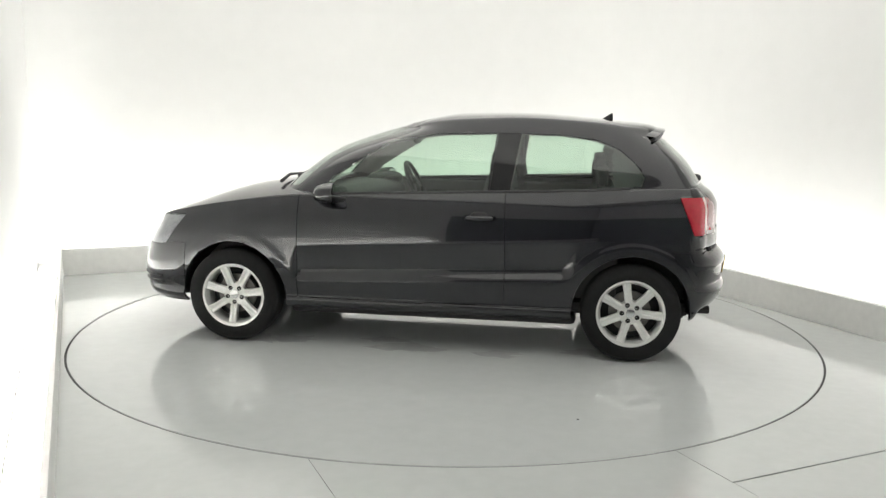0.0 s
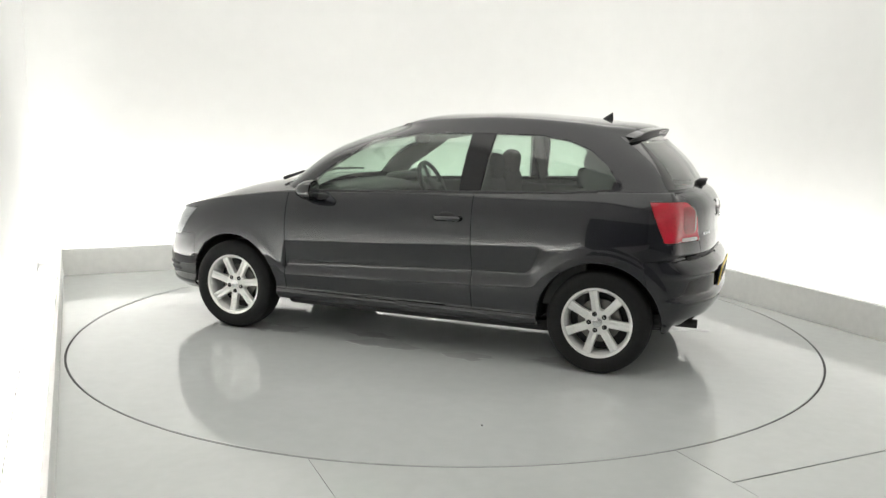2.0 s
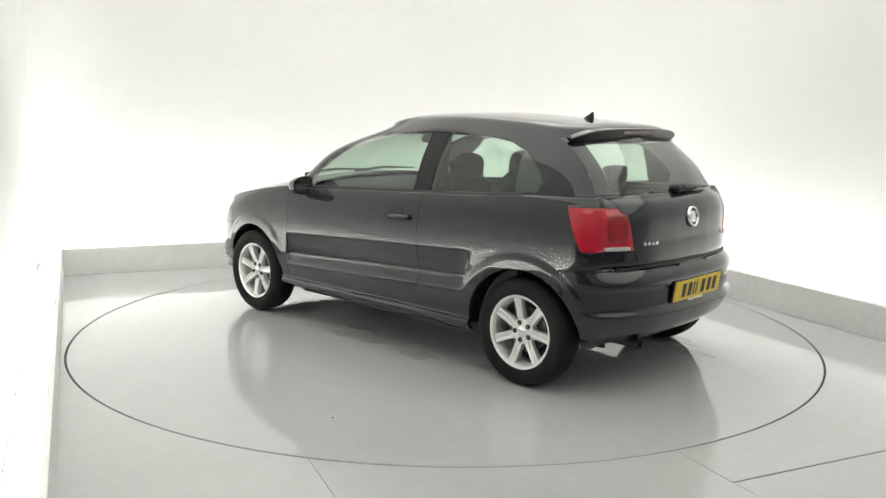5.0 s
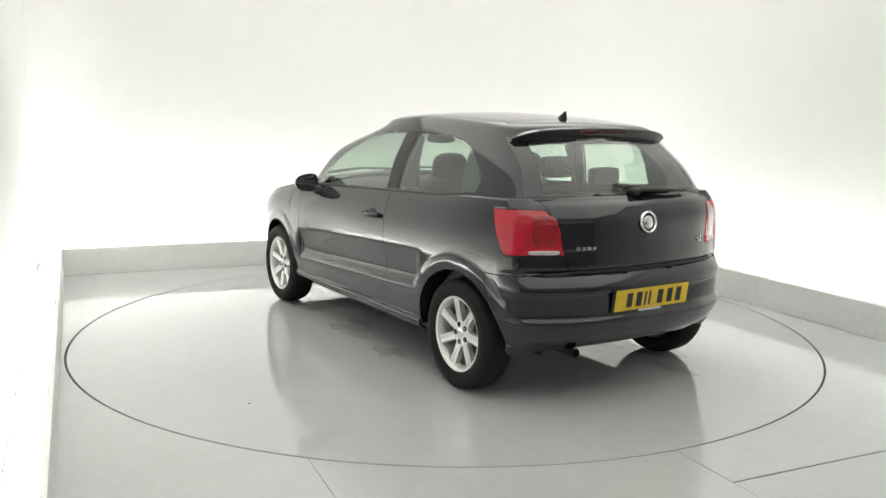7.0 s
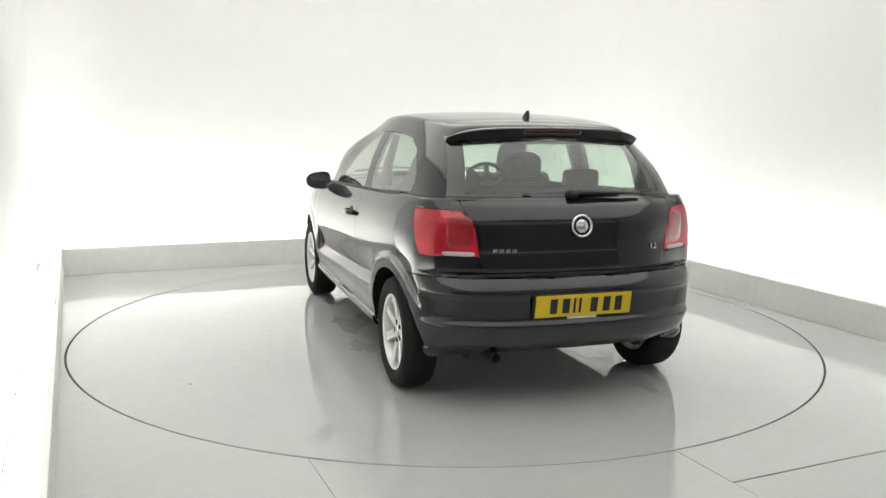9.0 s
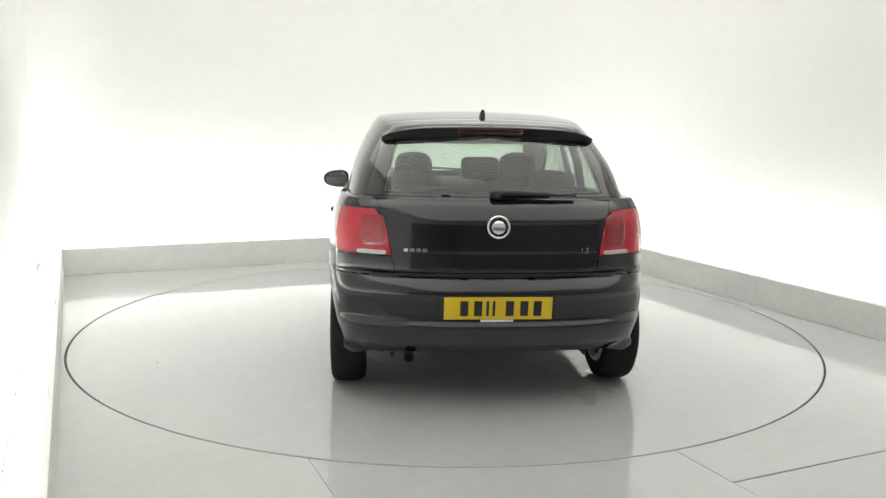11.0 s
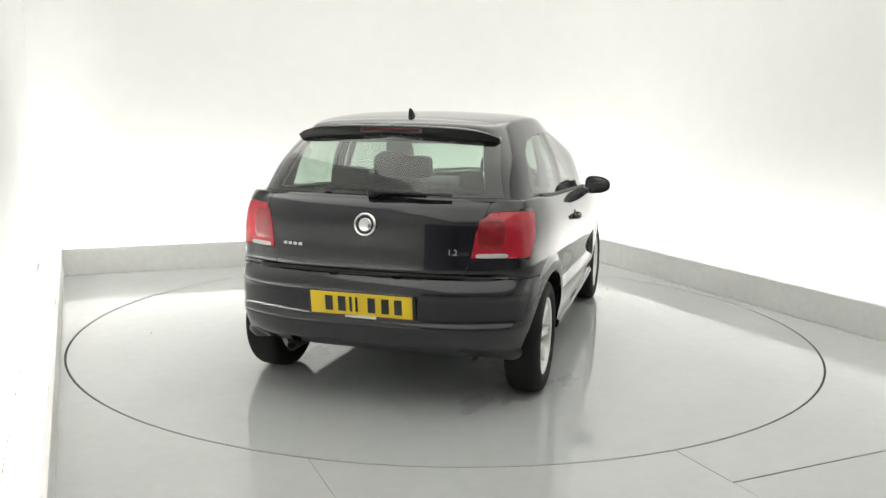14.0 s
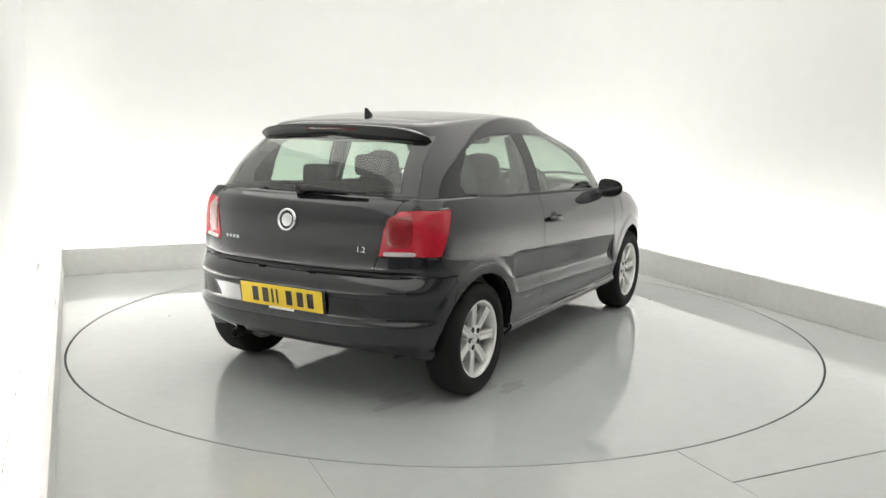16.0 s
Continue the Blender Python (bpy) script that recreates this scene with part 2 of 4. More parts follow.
        box(bm, a - 0.04, b - 0.04, c - 0.04, d - (0.04 if name == "wall_front" else 0.0), -0.05, OPENING_TOP - 0.002)
        booth_part("door_" + name[5:], bm, M_FRONT, "plain dark panel standing for the unlit entrance opening", category="door")
    bm = bmesh.new()
    box(bm, WALL_L - 0.1, WALL_R + 0.1, WALL_F - 0.1, WALL_B + 0.1, CEIL, CEIL + 0.1)
    booth_part("ceiling", bm, M_CEIL, "flat white painted ceiling", category="ceiling")


def light_strip(name, a0, a1, b0, b1, z, power, label, category):
    m = M_LIGHT.copy()
    m.node_tree.nodes["Principled BSDF"].inputs["Emission Strength"].default_value = power
    bm = bmesh.new()
    box(bm, a0, a1, b0, b1, z - 0.03, z)
    ob = finish(bm, name, m, None, "", False)
    ob.matrix_basis = BOOTH
    tagged(ob, label, category, "booth lights")
    return ob


def build_lights():
    strips = [(A0, A1 + 0.4, B1 + 0.40, B1 + 0.50), (A1 + 0.40, A1 + 0.50, -3.4, B1 + 0.3)]
    for (a0, a1, b0, b1), share in zip(strips, (0.9, 0.66)):
        light_strip("light_strip", a0, a1, b0, b1, 0.05, COVE_POWER * share, "white light strip hidden behind the kerb", "lamp")
    light_strip("light_strip", A0 - 0.13, A0 - 0.05, -3.3, B1 + 0.3, 0.02, COVE_POWER * 2.2, "white light strip hidden behind the kerb", "lamp")
    # added glowing panel overhead, out of view: fills floor and front side
    light_strip("ceiling_light", WALL_L + 0.25, WALL_R - 0.25, -5.2, WALL_B - 0.25, CEIL - 0.02, CEILING_POWER, "large unseen ceiling panel added for fill light", "lamp")


def build_turntable():
    bm = bmesh.new()
    lathe(bm, [(0.0, 0.0), (0.5, 0.0), (1.2, 0.0), (2.0, 0.0), (DISC_R - 0.003, 0.0), (DISC_R, -0.003), (DISC_R, -0.04)], 192, "z")
    ob = finish(bm, "turntable", M_DISC, None, "", False)
    rng = random.Random(5)
    for n, (cx, cy, r) in enumerate(((1.20, 0.62, 0.16), (0.92, 0.58, 0.12), (-0.95, 0.55, 0.10), (-1.22, -0.80, 0.16), (-0.9, -0.6, 0.11),
                      (1.2, -0.82, 0.16), (1.45, 0.35, 0.10), (0.3, 0.5, 0.09), (-1.55, -0.6, 0.09),
                      (0.15, 0.66, 0.13), (-0.42, 0.70, 0.10), (-1.02, -1.00, 0.07))):
        bm = bmesh.new()
        ph = [rng.uniform(0, 6.28) for _ in range(4)]
        ring = [(cx + r * 1.5 * (1 + 0.25 * math.sin(2 * w + ph[0]) + 0.18 * math.sin(5 * w + ph[1]) + 0.1 * math.sin(9 * w + ph[2])) * math.cos(w),
                 cy + r * 0.75 * (1 + 0.25 * math.sin(3 * w + ph[3]) + 0.15 * math.sin(7 * w + ph[0])) * math.sin(w), 0.0005 + 0.00006 * n) for w in (2 * math.pi * k / 48 for k in range(48))]
        bm.faces.new([bm.verts.new(q) for q in ring])
        ext = bmesh.ops.extrude_face_region(bm, geom=bm.faces[:])
        for v in [g for g in ext["geom"] if isinstance(g, bmesh.types.BMVert)]:
            v.co = Vector((cx + (v.co.x - cx) * 1.02, cy + (v.co.y - cy) * 1.02, 0.0001))
        part("wet_patch", bm, M_WET, ob, "thin film of water on the plate")
    for x, y, r in ((1.62, -0.98, 0.007), (1.70, -0.90, 0.004), (-0.9, 1.75, 0.005)):
        bm = bmesh.new()
        box(bm, x - r, x + r, y - r * 0.7, y + r * 0.7, 0.0, 0.004, 0.0012)
        part("grit", bm, M_SUB, ob, "small dark grit on the plate")
    return tagged(ob, "round glossy grey turntable plate carrying the car", "turntable")


# ---- the car: surfaces ----
PLAN = [(2.04, 0.0), (2.02, 0.30), (1.945, 0.55), (1.785, 0.702), (1.50, 0.787), (1.10, 0.822), (0.6, 0.832), (0.0, 0.836), (-0.6, 0.838),
        (-1.1, 0.836), (-1.40, 0.815), (-1.60, 0.768), (-1.726, 0.668), (-1.817, 0.45), (-1.850, 0.22), (-1.856, 0.0)]
TOP_Z = [(-1.9, 1.045), (-1.27, 1.036), (-0.9, 1.014), (0.0, 0.978), (0.6, 0.955), (0.8, 0.948), (1.235, 0.895), (1.6, 0.83), (1.9, 0.755), (2.04, 0.70)]
BOTTOM_Z = [(-1.9, 0.30), (-1.6, 0.25), (-1.2, 0.24), (1.2, 0.235), (1.7, 0.22), (2.04, 0.20)]
SIDE_IN = [(0.20, 0.10), (0.235, 0.060), (0.265, 0.020), (0.285, 0.012), (0.300, 0.014), (0.316, 0.024), (0.34, 0.021), (0.42, 0.004), (0.50, 0.0), (0.69, 0.0), (0.78, 0.004), (0.86, 0.016),
           (0.92, 0.034), (0.97, 0.060), (1.0, 0.085), (1.06, 0.12)]
SCALLOP = [(0.468, 0.0), (0.484, 0.001), (0.540, 0.027), (0.552, 0.028), (0.680, 0.0058), (0.694, 0.0022), (0.708, 0.0)]
REAR_IN = [(0.25, 0.16), (0.29, 0.10), (0.34, 0.04), (0.40, 0.010), (0.435, 0.0), (0.445, 0.002), (0.458, 0.019), (0.47, 0.021), (0.565, 0.017), (0.585, 0.004), (0.600, 0.004), (0.63, 0.018),
           (0.662, 0.05), (0.68, 0.07), (0.692, 0.056), (0.705, 0.0525), (0.785, 0.0595), (0.803, 0.0635), (0.82, 0.064), (0.92, 0.067), (1.0, 0.106), (1.04, 0.165)]
FRONT_IN = [(0.18, 0.14), (0.28, 0.02), (0.45, 0.0), (0.55, 0.02), (0.65, 0.06), (0.72, 0.12)]
WHEEL_X, WHEEL_Z, WHEEL_Y, TYRE_R, ARCH_R = 1.235, 0.293, 0.80, 0.297, 0.352


def ramp(a, b, x):
    s = max(0.0, min(1.0, (x - a) / (b - a)))
    return s * s * (3 - 2 * s)


def low_point(u, v):
    x, y = chain(PLAN, u)
    ax, ay = chain(PLAN, max(0, u - 0.05))
    bx, by = chain(PLAN, min(len(PLAN) - 1, u + 0.05))
    if u < 0.06:
        nx, ny = 1.0, 0.0
    elif u > len(PLAN) - 1.06:
        nx, ny = -1.0, 0.0
    else:
        d = math.hypot(bx - ax, by - ay)
        nx, ny = (by - ay) / d, -(bx - ax) / d
    zt, zb = spline(TOP_Z, x), spline(BOTTOM_Z, x)
    z = zb + (zt - zb) * min(v, 1.0)
    wr, wf = ramp(0.25, 0.9, -nx), ramp(0.25, 0.9, nx)
    ws = 1 - wr - wf
    zs = z - (0.8 - x) * 0.042 + 0.072 if abs(x) < 1.3 else z
    side = spline(SIDE_IN, z + (0.975 - zt) * ramp(0.55, 0.88, z) if x < 1.0 else z + (0.975 - zt) * ramp(0.62, zt, z))   # shoulder follows the waist line
    side += spline(SCALLOP, zs) * ramp(0.825, 0.80, x) * ramp(-0.892, -0.840, x + (z - 0.6) * 0.2)
    for wx in (WHEEL_X, -WHEEL_X):
        dist = math.hypot(x - wx, z - WHEEL_Z)
        side -= 0.0065 * ramp(0.438, 0.404, dist) * ramp(0.38, 0.58, z)
    inset = ws * side + wr * spline(REAR_IN, z) + wf * spline(FRONT_IN, z)
    inset += max(0.0, v - 1.0) * 0.6
    return (x - nx * inset, max(0.0, y - ny * inset) if 0 < u < len(PLAN) - 1 else 0.0, z)


BELT = [(1.03, 0.0, 1.0), (0.99, 0.38, 0.985), (0.90, 0.635, 0.962), (0.70, 0.736, 0.95), (0.2, 0.748, 0.962), (-0.4, 0.752, 0.984), (-0.9, 0.748, 1.008),
        (-1.25, 0.730, 1.027), (-1.50, 0.685, 1.034), (-1.61, 0.58, 1.032), (-1.67, 0.32, 1.038), (-1.685, 0.0, 1.04)]
RIM = [(0.225, 0.0, 1.385), (0.212, 0.30, 1.378), (0.165, 0.47, 1.352), (0.03, 0.556, 1.364), (-0.22, 0.584, 1.388), (-0.5, 0.592, 1.405), (-0.8, 0.586, 1.400),
       (-1.05, 0.570, 1.382), (-1.24, 0.545, 1.352), (-1.36, 0.48, 1.328), (-1.41, 0.28, 1.335), (-1.43, 0.0, 1.34)]
ROOF_Z = [(-1.45, 1.390), (-1.06, 1.440), (-0.51, 1.472), (-0.15, 1.464), (0.05, 1.435), (0.22, 1.394), (0.3, 1.37)]


def top_section(u):
    b, r = chain(BELT, u), chain(RIM, u)
    ax, ay, _ = chain(BELT, max(0, u - 0.1))
    bx, by, _ = chain(BELT, min(len(BELT) - 1, u + 0.1))
    d = math.hypot(bx - ax, by - ay)
    nx, ny = (by - ay) / d, -(bx - ax) / d
    m = [(p + q) / 2 for p, q in zip(b, r)]
    out = 0.028 + 0.022 * ramp(4.2, 2.6, u)
    m[0] += nx * out
    m[1] = max(0.0, m[1] + ny * out) if b[1] > 1e-6 else 0.0
    m[2] += 0.042 * ramp(4.2, 2.6, u)
    cx = max(-1.18, min(0.02, r[0]))
    zc = spline(ROOF_Z, cx)
    c = (cx, 0.0, zc)
    w = ramp(3.3, 1.7, u)   # the header runs on smoothly from the windscreen
    q = [r[0] + (cx - r[0]) * 0.13, r[1] * 0.87, r[2] + (zc - r[2]) * (0.62 - 0.44 * w)]
    h = [r[0] + (cx - r[0]) * 0.5, r[1] * 0.5, r[2] + (zc - r[2]) * (0.88 - 0.32 * w)]
    return [b, m, r, q, h, c]


def full_surface(point, nu, vs, u_max):
    """Both halves of a surface given for the y >= 0 half, welded along the middle."""
    bm = bmesh.new()
    for sign in (1, -1):
        rows = []
        for v in vs:
            rows.append([Vector((p[0], sign * p[1], p[2])) for p in (point(u_max * k / nu, v) for k in range(nu + 1))])
        grid_mesh(bm, rows, sign > 0)
    bmesh.ops.remove_doubles(bm, verts=bm.verts, dist=2e-4)
    bmesh.ops.recalc_face_normals(bm, faces=bm.faces)
    return bm


def planes_of(poly, view):
    """Cutting planes of a convex outline in side view (x, z) or rear view (y, z)."""
    cx, cz = sum(p[0] for p in poly) / len(poly), sum(p[1] for p in poly) / len(poly)
    out = []
    for (a, b), (c, d) in zip(poly, poly[1:] + poly[:1]):
        n = Vector((d - b, -(c - a)))
        if n.length < 1e-9:
            continue
        n.normalize()
        if n.x * (cx - a) + n.y * (cz - b) > 0:
            n = -n
        out.append((Vector((a, 0, b)), Vector((n.x, 0, n.y))) if view == "side" else (Vector((0, a, b)), Vector((0, n.x, n.y))))
    return out


def carve(bm, faces, planes):
    """Cut the faces along the planes; returns those inside all of them."""
    pool = list(faces)
    for co, no in planes:
        if not pool:
            return []
        ds = [(f, [no.dot(v.co - co) for v in f.verts]) for f in pool]
        inside = [f for f, d in ds if max(d) <= 1e-6]
        cross = [f for f, d in ds if max(d) > 1e-6 and min(d) < -1e-6]
        if cross:
            mark = bm.faces.layers.int["mark"]
            for f in cross:
                f[mark] = 1
            geom = cross + list({e for f in cross for e in f.edges}) + list({v for f in cross for v in f.verts})
            bmesh.ops.bisect_plane(bm, geom=geom, plane_co=co, plane_no=no, dist=1e-5)
            cut = [f for f in bm.faces if f[mark] == 1]
            for f in cut:
                f[mark] = 0
            inside += [f for f in cut if no.dot(f.calc_center_median() - co) < 0]
        pool = inside
    return pool


def extract(bm, faces):
    out = bmesh.new()
    made = {}
    for f in faces:
        for v in f.verts:
            if v not in made:
                made[v] = out.verts.new(v.co)
        out.faces.new([made[v] for v in f.verts])
    out.normal_update()
    return out


def panel(name, bm, faces, material, parent, gap=0.002, depth=0.014, label="", lift=0.0):
    """A sheet part with a folded rim and a narrow joint around it."""
    out = extract(bm, faces)
    rim = [e for e in out.edges if e.is_boundary]
    rim = [e for e in rim if not all(abs(v.co.y) < 1e-4 for v in e.verts)]
    bv = {v for e in rim for v in e.verts}
    normal = {v: v.normal.copy() for v in out.verts}
    shift = {}
    for v in bv:
        c = sum((f.calc_center_median() for f in v.link_faces), Vector()) / len(v.link_faces)
        d = c - v.co
        d -= normal[v] * d.dot(normal[v])
        shift[v] = d.normalized() * gap if d.length > 1e-6 else Vector()
    for v in out.verts:
        v.co += normal[v] * lift
    for v in bv:
        v.co += shift[v]
    for f in out.faces:
        f.smooth = True
    if depth:
        for e in rim:
            e.smooth = False
        r = bmesh.ops.extrude_edge_only(out, edges=rim)
        ext = [g for g in r["geom"] if isinstance(g, bmesh.types.BMVert)]
        rim_normal = {}
        for v in ext:
            for e in v.link_edges:
                o = e.other_vert(v)
                if o in bv:
                    rim_normal[v] = normal[o]
        for v in ext:
            v.co -= rim_normal.get(v, Vector()) * depth
    me = bpy.data.meshes.new(name)
    out.to_mesh(me)
    out.free()
    me.materials.append(material)
    ob = new(name, me)
    ob.parent = parent
    if label:
        tagged(ob, label)
    return ob


def build_shell(car):
    # lower body
    nv = 84
    vs = [k / nv for k in range(nv + 1)] + [1.04, 1.09]
    bm = full_surface(low_point, 400, vs, len(PLAN) - 1)
    bm.faces.layers.int.new("mark")
    arch = []
    for sign in (1, -1):
        for wx in (WHEEL_X, -WHEEL_X):
            ring = [(wx + ARCH_R * math.cos(w), WHEEL_Z + ARCH_R * math.sin(w)) for w in (2 * math.pi * k / 28 for k in range(28))]
            fs = [f for f in bm.faces if f.calc_center_median().y * sign > 0.45 and abs(f.calc_center_median().x - wx) < 0.5]
            gone = carve(bm, fs, planes_of(ring, "side"))
            bmesh.ops.delete(bm, geom=gone, context="FACES")
    used = set()

    def take(fs):
        fs = [f for f in fs if f not in used]
        used.update(fs)
        return fs

    def half(sign, x0, x1):
        return [f for f in bm.faces if f not in used and f.calc_center_median().y * sign > 0 and x0 < f.calc_center_median().x < x1]

    jobs = []
    for sign in (1, -1):
        tail = planes_of([(-1.488, 0.992), (-1.580, 0.770), (-2.2, 0.770), (-2.2, 0.992)], "side")
        tail += planes_of([(sign * 0.486, 0.60), (sign * 0.532, 0.90), (sign * 0.585, 0.985), (sign * 2, 1.1), (sign * 2, 0.60)], "rear")
        jobs.append(("tail_light", take(carve(bm, half(sign, -3, -1.3), tail)), M_RED, sign))
        jobs.append(("door", take(carve(bm, half(sign, -0.7, 1.0), planes_of([(0.80, 1.2), (0.812, 0.308), (-0.484, 0.308), (-0.47, 1.2)], "side"))), M_PAINT, sign))
        jobs.append(("headlight", take(carve(bm, half(sign, 1.3, 2.2), planes_of([(1.56, 0.80), (1.72, 0.60), (2.3, 0.56), (2.3, 0.70), (1.8, 0.785)], "side")
                                             + planes_of([(sign * 0.28, 0.3), (sign * 0.28, 1.2), (sign * 2, 1.2), (sign * 2, 0.3)], "rear"))), M_CLEAR, sign))
    gate = planes_of([(0.487, 0.676), (-0.487, 0.676), (-0.600, 1.10), (0.600, 1.10)], "rear")
    gate_faces = take(carve(bm, [f for f in bm.faces if f not in used and f.calc_center_median().x < -1.4], gate))
    rear_b = take(carve(bm, [f for f in bm.faces if f not in used and f.calc_center_median().x < -1.3], planes_of([(-1.47, 0.668), (-1.60, 0.10), (-2.5, 0.10), (-2.5, 0.668)], "side")))
    front_b = take(carve(bm, [f for f in bm.faces if f not in used and f.calc_center_median().x > 1.3], planes_of([(1.56, 0.62), (1.60, 0.05), (2.5, 0.05), (2.5, 0.62)], "side")))
    sill = {}
    for sign in (1, -1):
        sill[sign] = take(carve(bm, half(sign, -1.0, 1.0), planes_of([(1.0, 0.308), (1.0, 0.1), (-1.0, 0.1), (-1.0, 0.308)], "side")))
    fender, quarter = {}, {}
    for sign in (1, -1):
        fender[sign] = take(half(sign, 0.75, 3))
        quarter[sign] = take(half(sign, -3, 0.75))

    doors = {}
    for name, fs, material, sign in jobs:
        ob = panel(name, bm, fs, material, car, label={"tail_light": "large red rear light lens", "door": "", "headlight": "clear headlight lens"}[name],
                   lift=0.003 if name == "tail_light" else 0.0)
        doors[name, sign] = ob
        if name == "headlight":
            panel("reflector", bm, fs, M_REFLECTOR, ob, gap=0.006, depth=0.0, lift=-0.010)
    tailgate = panel("tailgate", bm, gate_faces, M_PAINT, car)
    rear_bumper = panel("rear_bumper", bm, rear_b, M_PAINT, car)
    panel("front_bumper", bm, front_b, M_PAINT, car)
    for sign in (1, -1):
        panel("sill", bm, sill[sign], M_PAINT, car)
        panel("front_wing", bm, fender[sign], M_PAINT, car)
        panel("rear_quarter", bm, quarter[sign], M_PAINT, car)
    # dark liner just inside the panels
    panel("inner_shell", bm, [f for f in bm.faces if 0.33 < f.calc_center_median().z < 0.99], M_PLASTIC, car, gap=0, depth=0, lift=-0.016)
    bm.free()

    # bonnet
    bm = bmesh.new()
    rows = []
    n = 24
    us = [5.9 * k / 60 for k in range(61)]
    for u in us[::-1]:
        x, y, z = low_point(u, 1.0)
        row = []
        for k in range(-n, n + 1):
            t = k / n
            crown = 0.075 * ramp(2.0, 1.2, x) * (1 - abs(t) ** 2.4)
            row.append((x + 0.02 * (1 - t * t) * ramp(2.0, 1.6, x), y * t, z + crown + 0.001))
        rows.append(row)
    grid_mesh(bm, rows, False)
    bmesh.ops.remove_doubles(bm, verts=bm.verts, dist=1e-4)
    bmesh.ops.recalc_face_normals(bm, faces=bm.faces)
    if sum(f.normal.z for f in bm.faces) < 0:
        bmesh.ops.reverse_faces(bm, faces=bm.faces)
    finish(bm, "bonnet", M_PAINT, car)

    # greenhouse and roof
    cache = {}

    def top_point(u, v):
        key = round(u, 6)
        if key not in cache:
            cache[key] = top_section(u)
        return chain(cache[key], v)
    vs = [2.0 * k / 26 for k in range(26)] + [2 + k / 6 for k in range(6)] + [3 + 2 * k / 10 for k in range(11)]
    bm = full_surface(top_point, 200, vs, len(BELT) - 1)
    bm.faces.layers.int.new("mark")
    if sum(f.normal.z for f in bm.faces) < 0:
        bmesh.ops.reverse_faces(bm, faces=bm.faces)
    used.clear()
    for sign in (1, -1):
        side = [f for f in bm.faces if f.calc_center_median().y * sign > 0.4 and abs(f.normal.x) < 0.75 and f.calc_center_median().z < 1.36]
        w = take(carve(bm, side, planes_of([(0.685, 0.957), (0.60, 1.06), (0.25, 1.290), (-0.03, 1.332), (-0.402, 1.343), (-0.362, 0.996)], "side")))
        ob = panel("side_window", bm, w, M_GLASS, car, gap=0.001, depth=0.004)
        ob.visible_shadow = False
        side = [f for f in bm.faces if f not in used and f.calc_center_median().y * sign > 0.4 and abs(f.normal.x) < 0.75 and f.calc_center_median().z < 1.36]
        w = take(carve(bm, side, planes_of([(-0.372, 0.994), (-0.412, 1.343), (-0.55, 1.343), (-0.495, 0.998)], "side")))
        panel("pillar_cover", bm, w, M_GLOSS, car, gap=0.001, depth=0.006, label="gloss black door pillar cover")
        side = [f for f in bm.faces if f not in used and f.calc_center_median().y * sign > 0.4 and abs(f.normal.x) < 0.75 and f.calc_center_median().z < 1.36]
        w = take(carve(bm, side, planes_of([(-0.50, 1.000), (-0.555, 1.343), (-0.82, 1.338), (-1.00, 1.312), (-1.13, 1.262), (-1.23, 1.18), (-1.285, 1.10), (-1.265, 1.048)], "side")))
        ob = panel("side_window", bm, w, M_GLASS, car, gap=0.001, depth=0.004)
        ob.visible_shadow = False
        panel("quarter_lining", bm, [f for f in w if f.calc_center_median().x < -1.10], M_TRIM, car, gap=0, depth=0, lift=-0.022, label="dark lining behind the rear side window")
    fr = [f for f in bm.faces if f not in used and f.calc_center_median().x > 0.1 and f.normal.x > 0.2]
    w = take(carve(bm, fr, planes_of([(0.64, 0.99), (-0.64, 0.99), (-0.47, 1.365), (0.47, 1.365)], "rear")))
    ob = panel("windscreen", bm, w, M_GLASS, car, gap=0.001, depth=0.004)
    ob.visible_shadow = False
    rr = [f for f in bm.faces if f not in used and f.calc_center_median().x < -1.2 and f.normal.x < -0.2]
    w = take(carve(bm, rr, planes_of([(0.550, 1.066), (-0.550, 1.066), (-0.480, 1.316), (0.480, 1.316)], "rear")))
    ob = panel("rear_window", bm, w, M_REAR_GLASS, car, gap=0.001, depth=0.004)
    ob.visible_shadow = False
    rr = [f for f in bm.faces if f not in used and f.calc_center_median().x < -1.15 and f.normal.x < -0.2]
    border = take(carve(bm, rr, planes_of([(0.632, 1.050), (-0.632, 1.050), (-0.548, 1.338), (0.548, 1.338)], "rear")))
    panel("window_border", bm, border, M_BORDER, car, gap=0.0005, depth=0.004, label="black printed border of the rear window")
    rest = [f for f in bm.faces if f not in used]
    panel("roof", bm, rest, M_PAINT, car, gap=0.0015, depth=0.02)
    panel("headliner", bm, [f for f in rest if f.calc_center_median().x < 0.06 or f.calc_center_median().z < 1.34] + border, M_HEAD, car, gap=0, depth=0, lift=-0.021, label="pale grey roof and pillar lining")
    bm.free()
    return tailgate, rear_bumper, doors


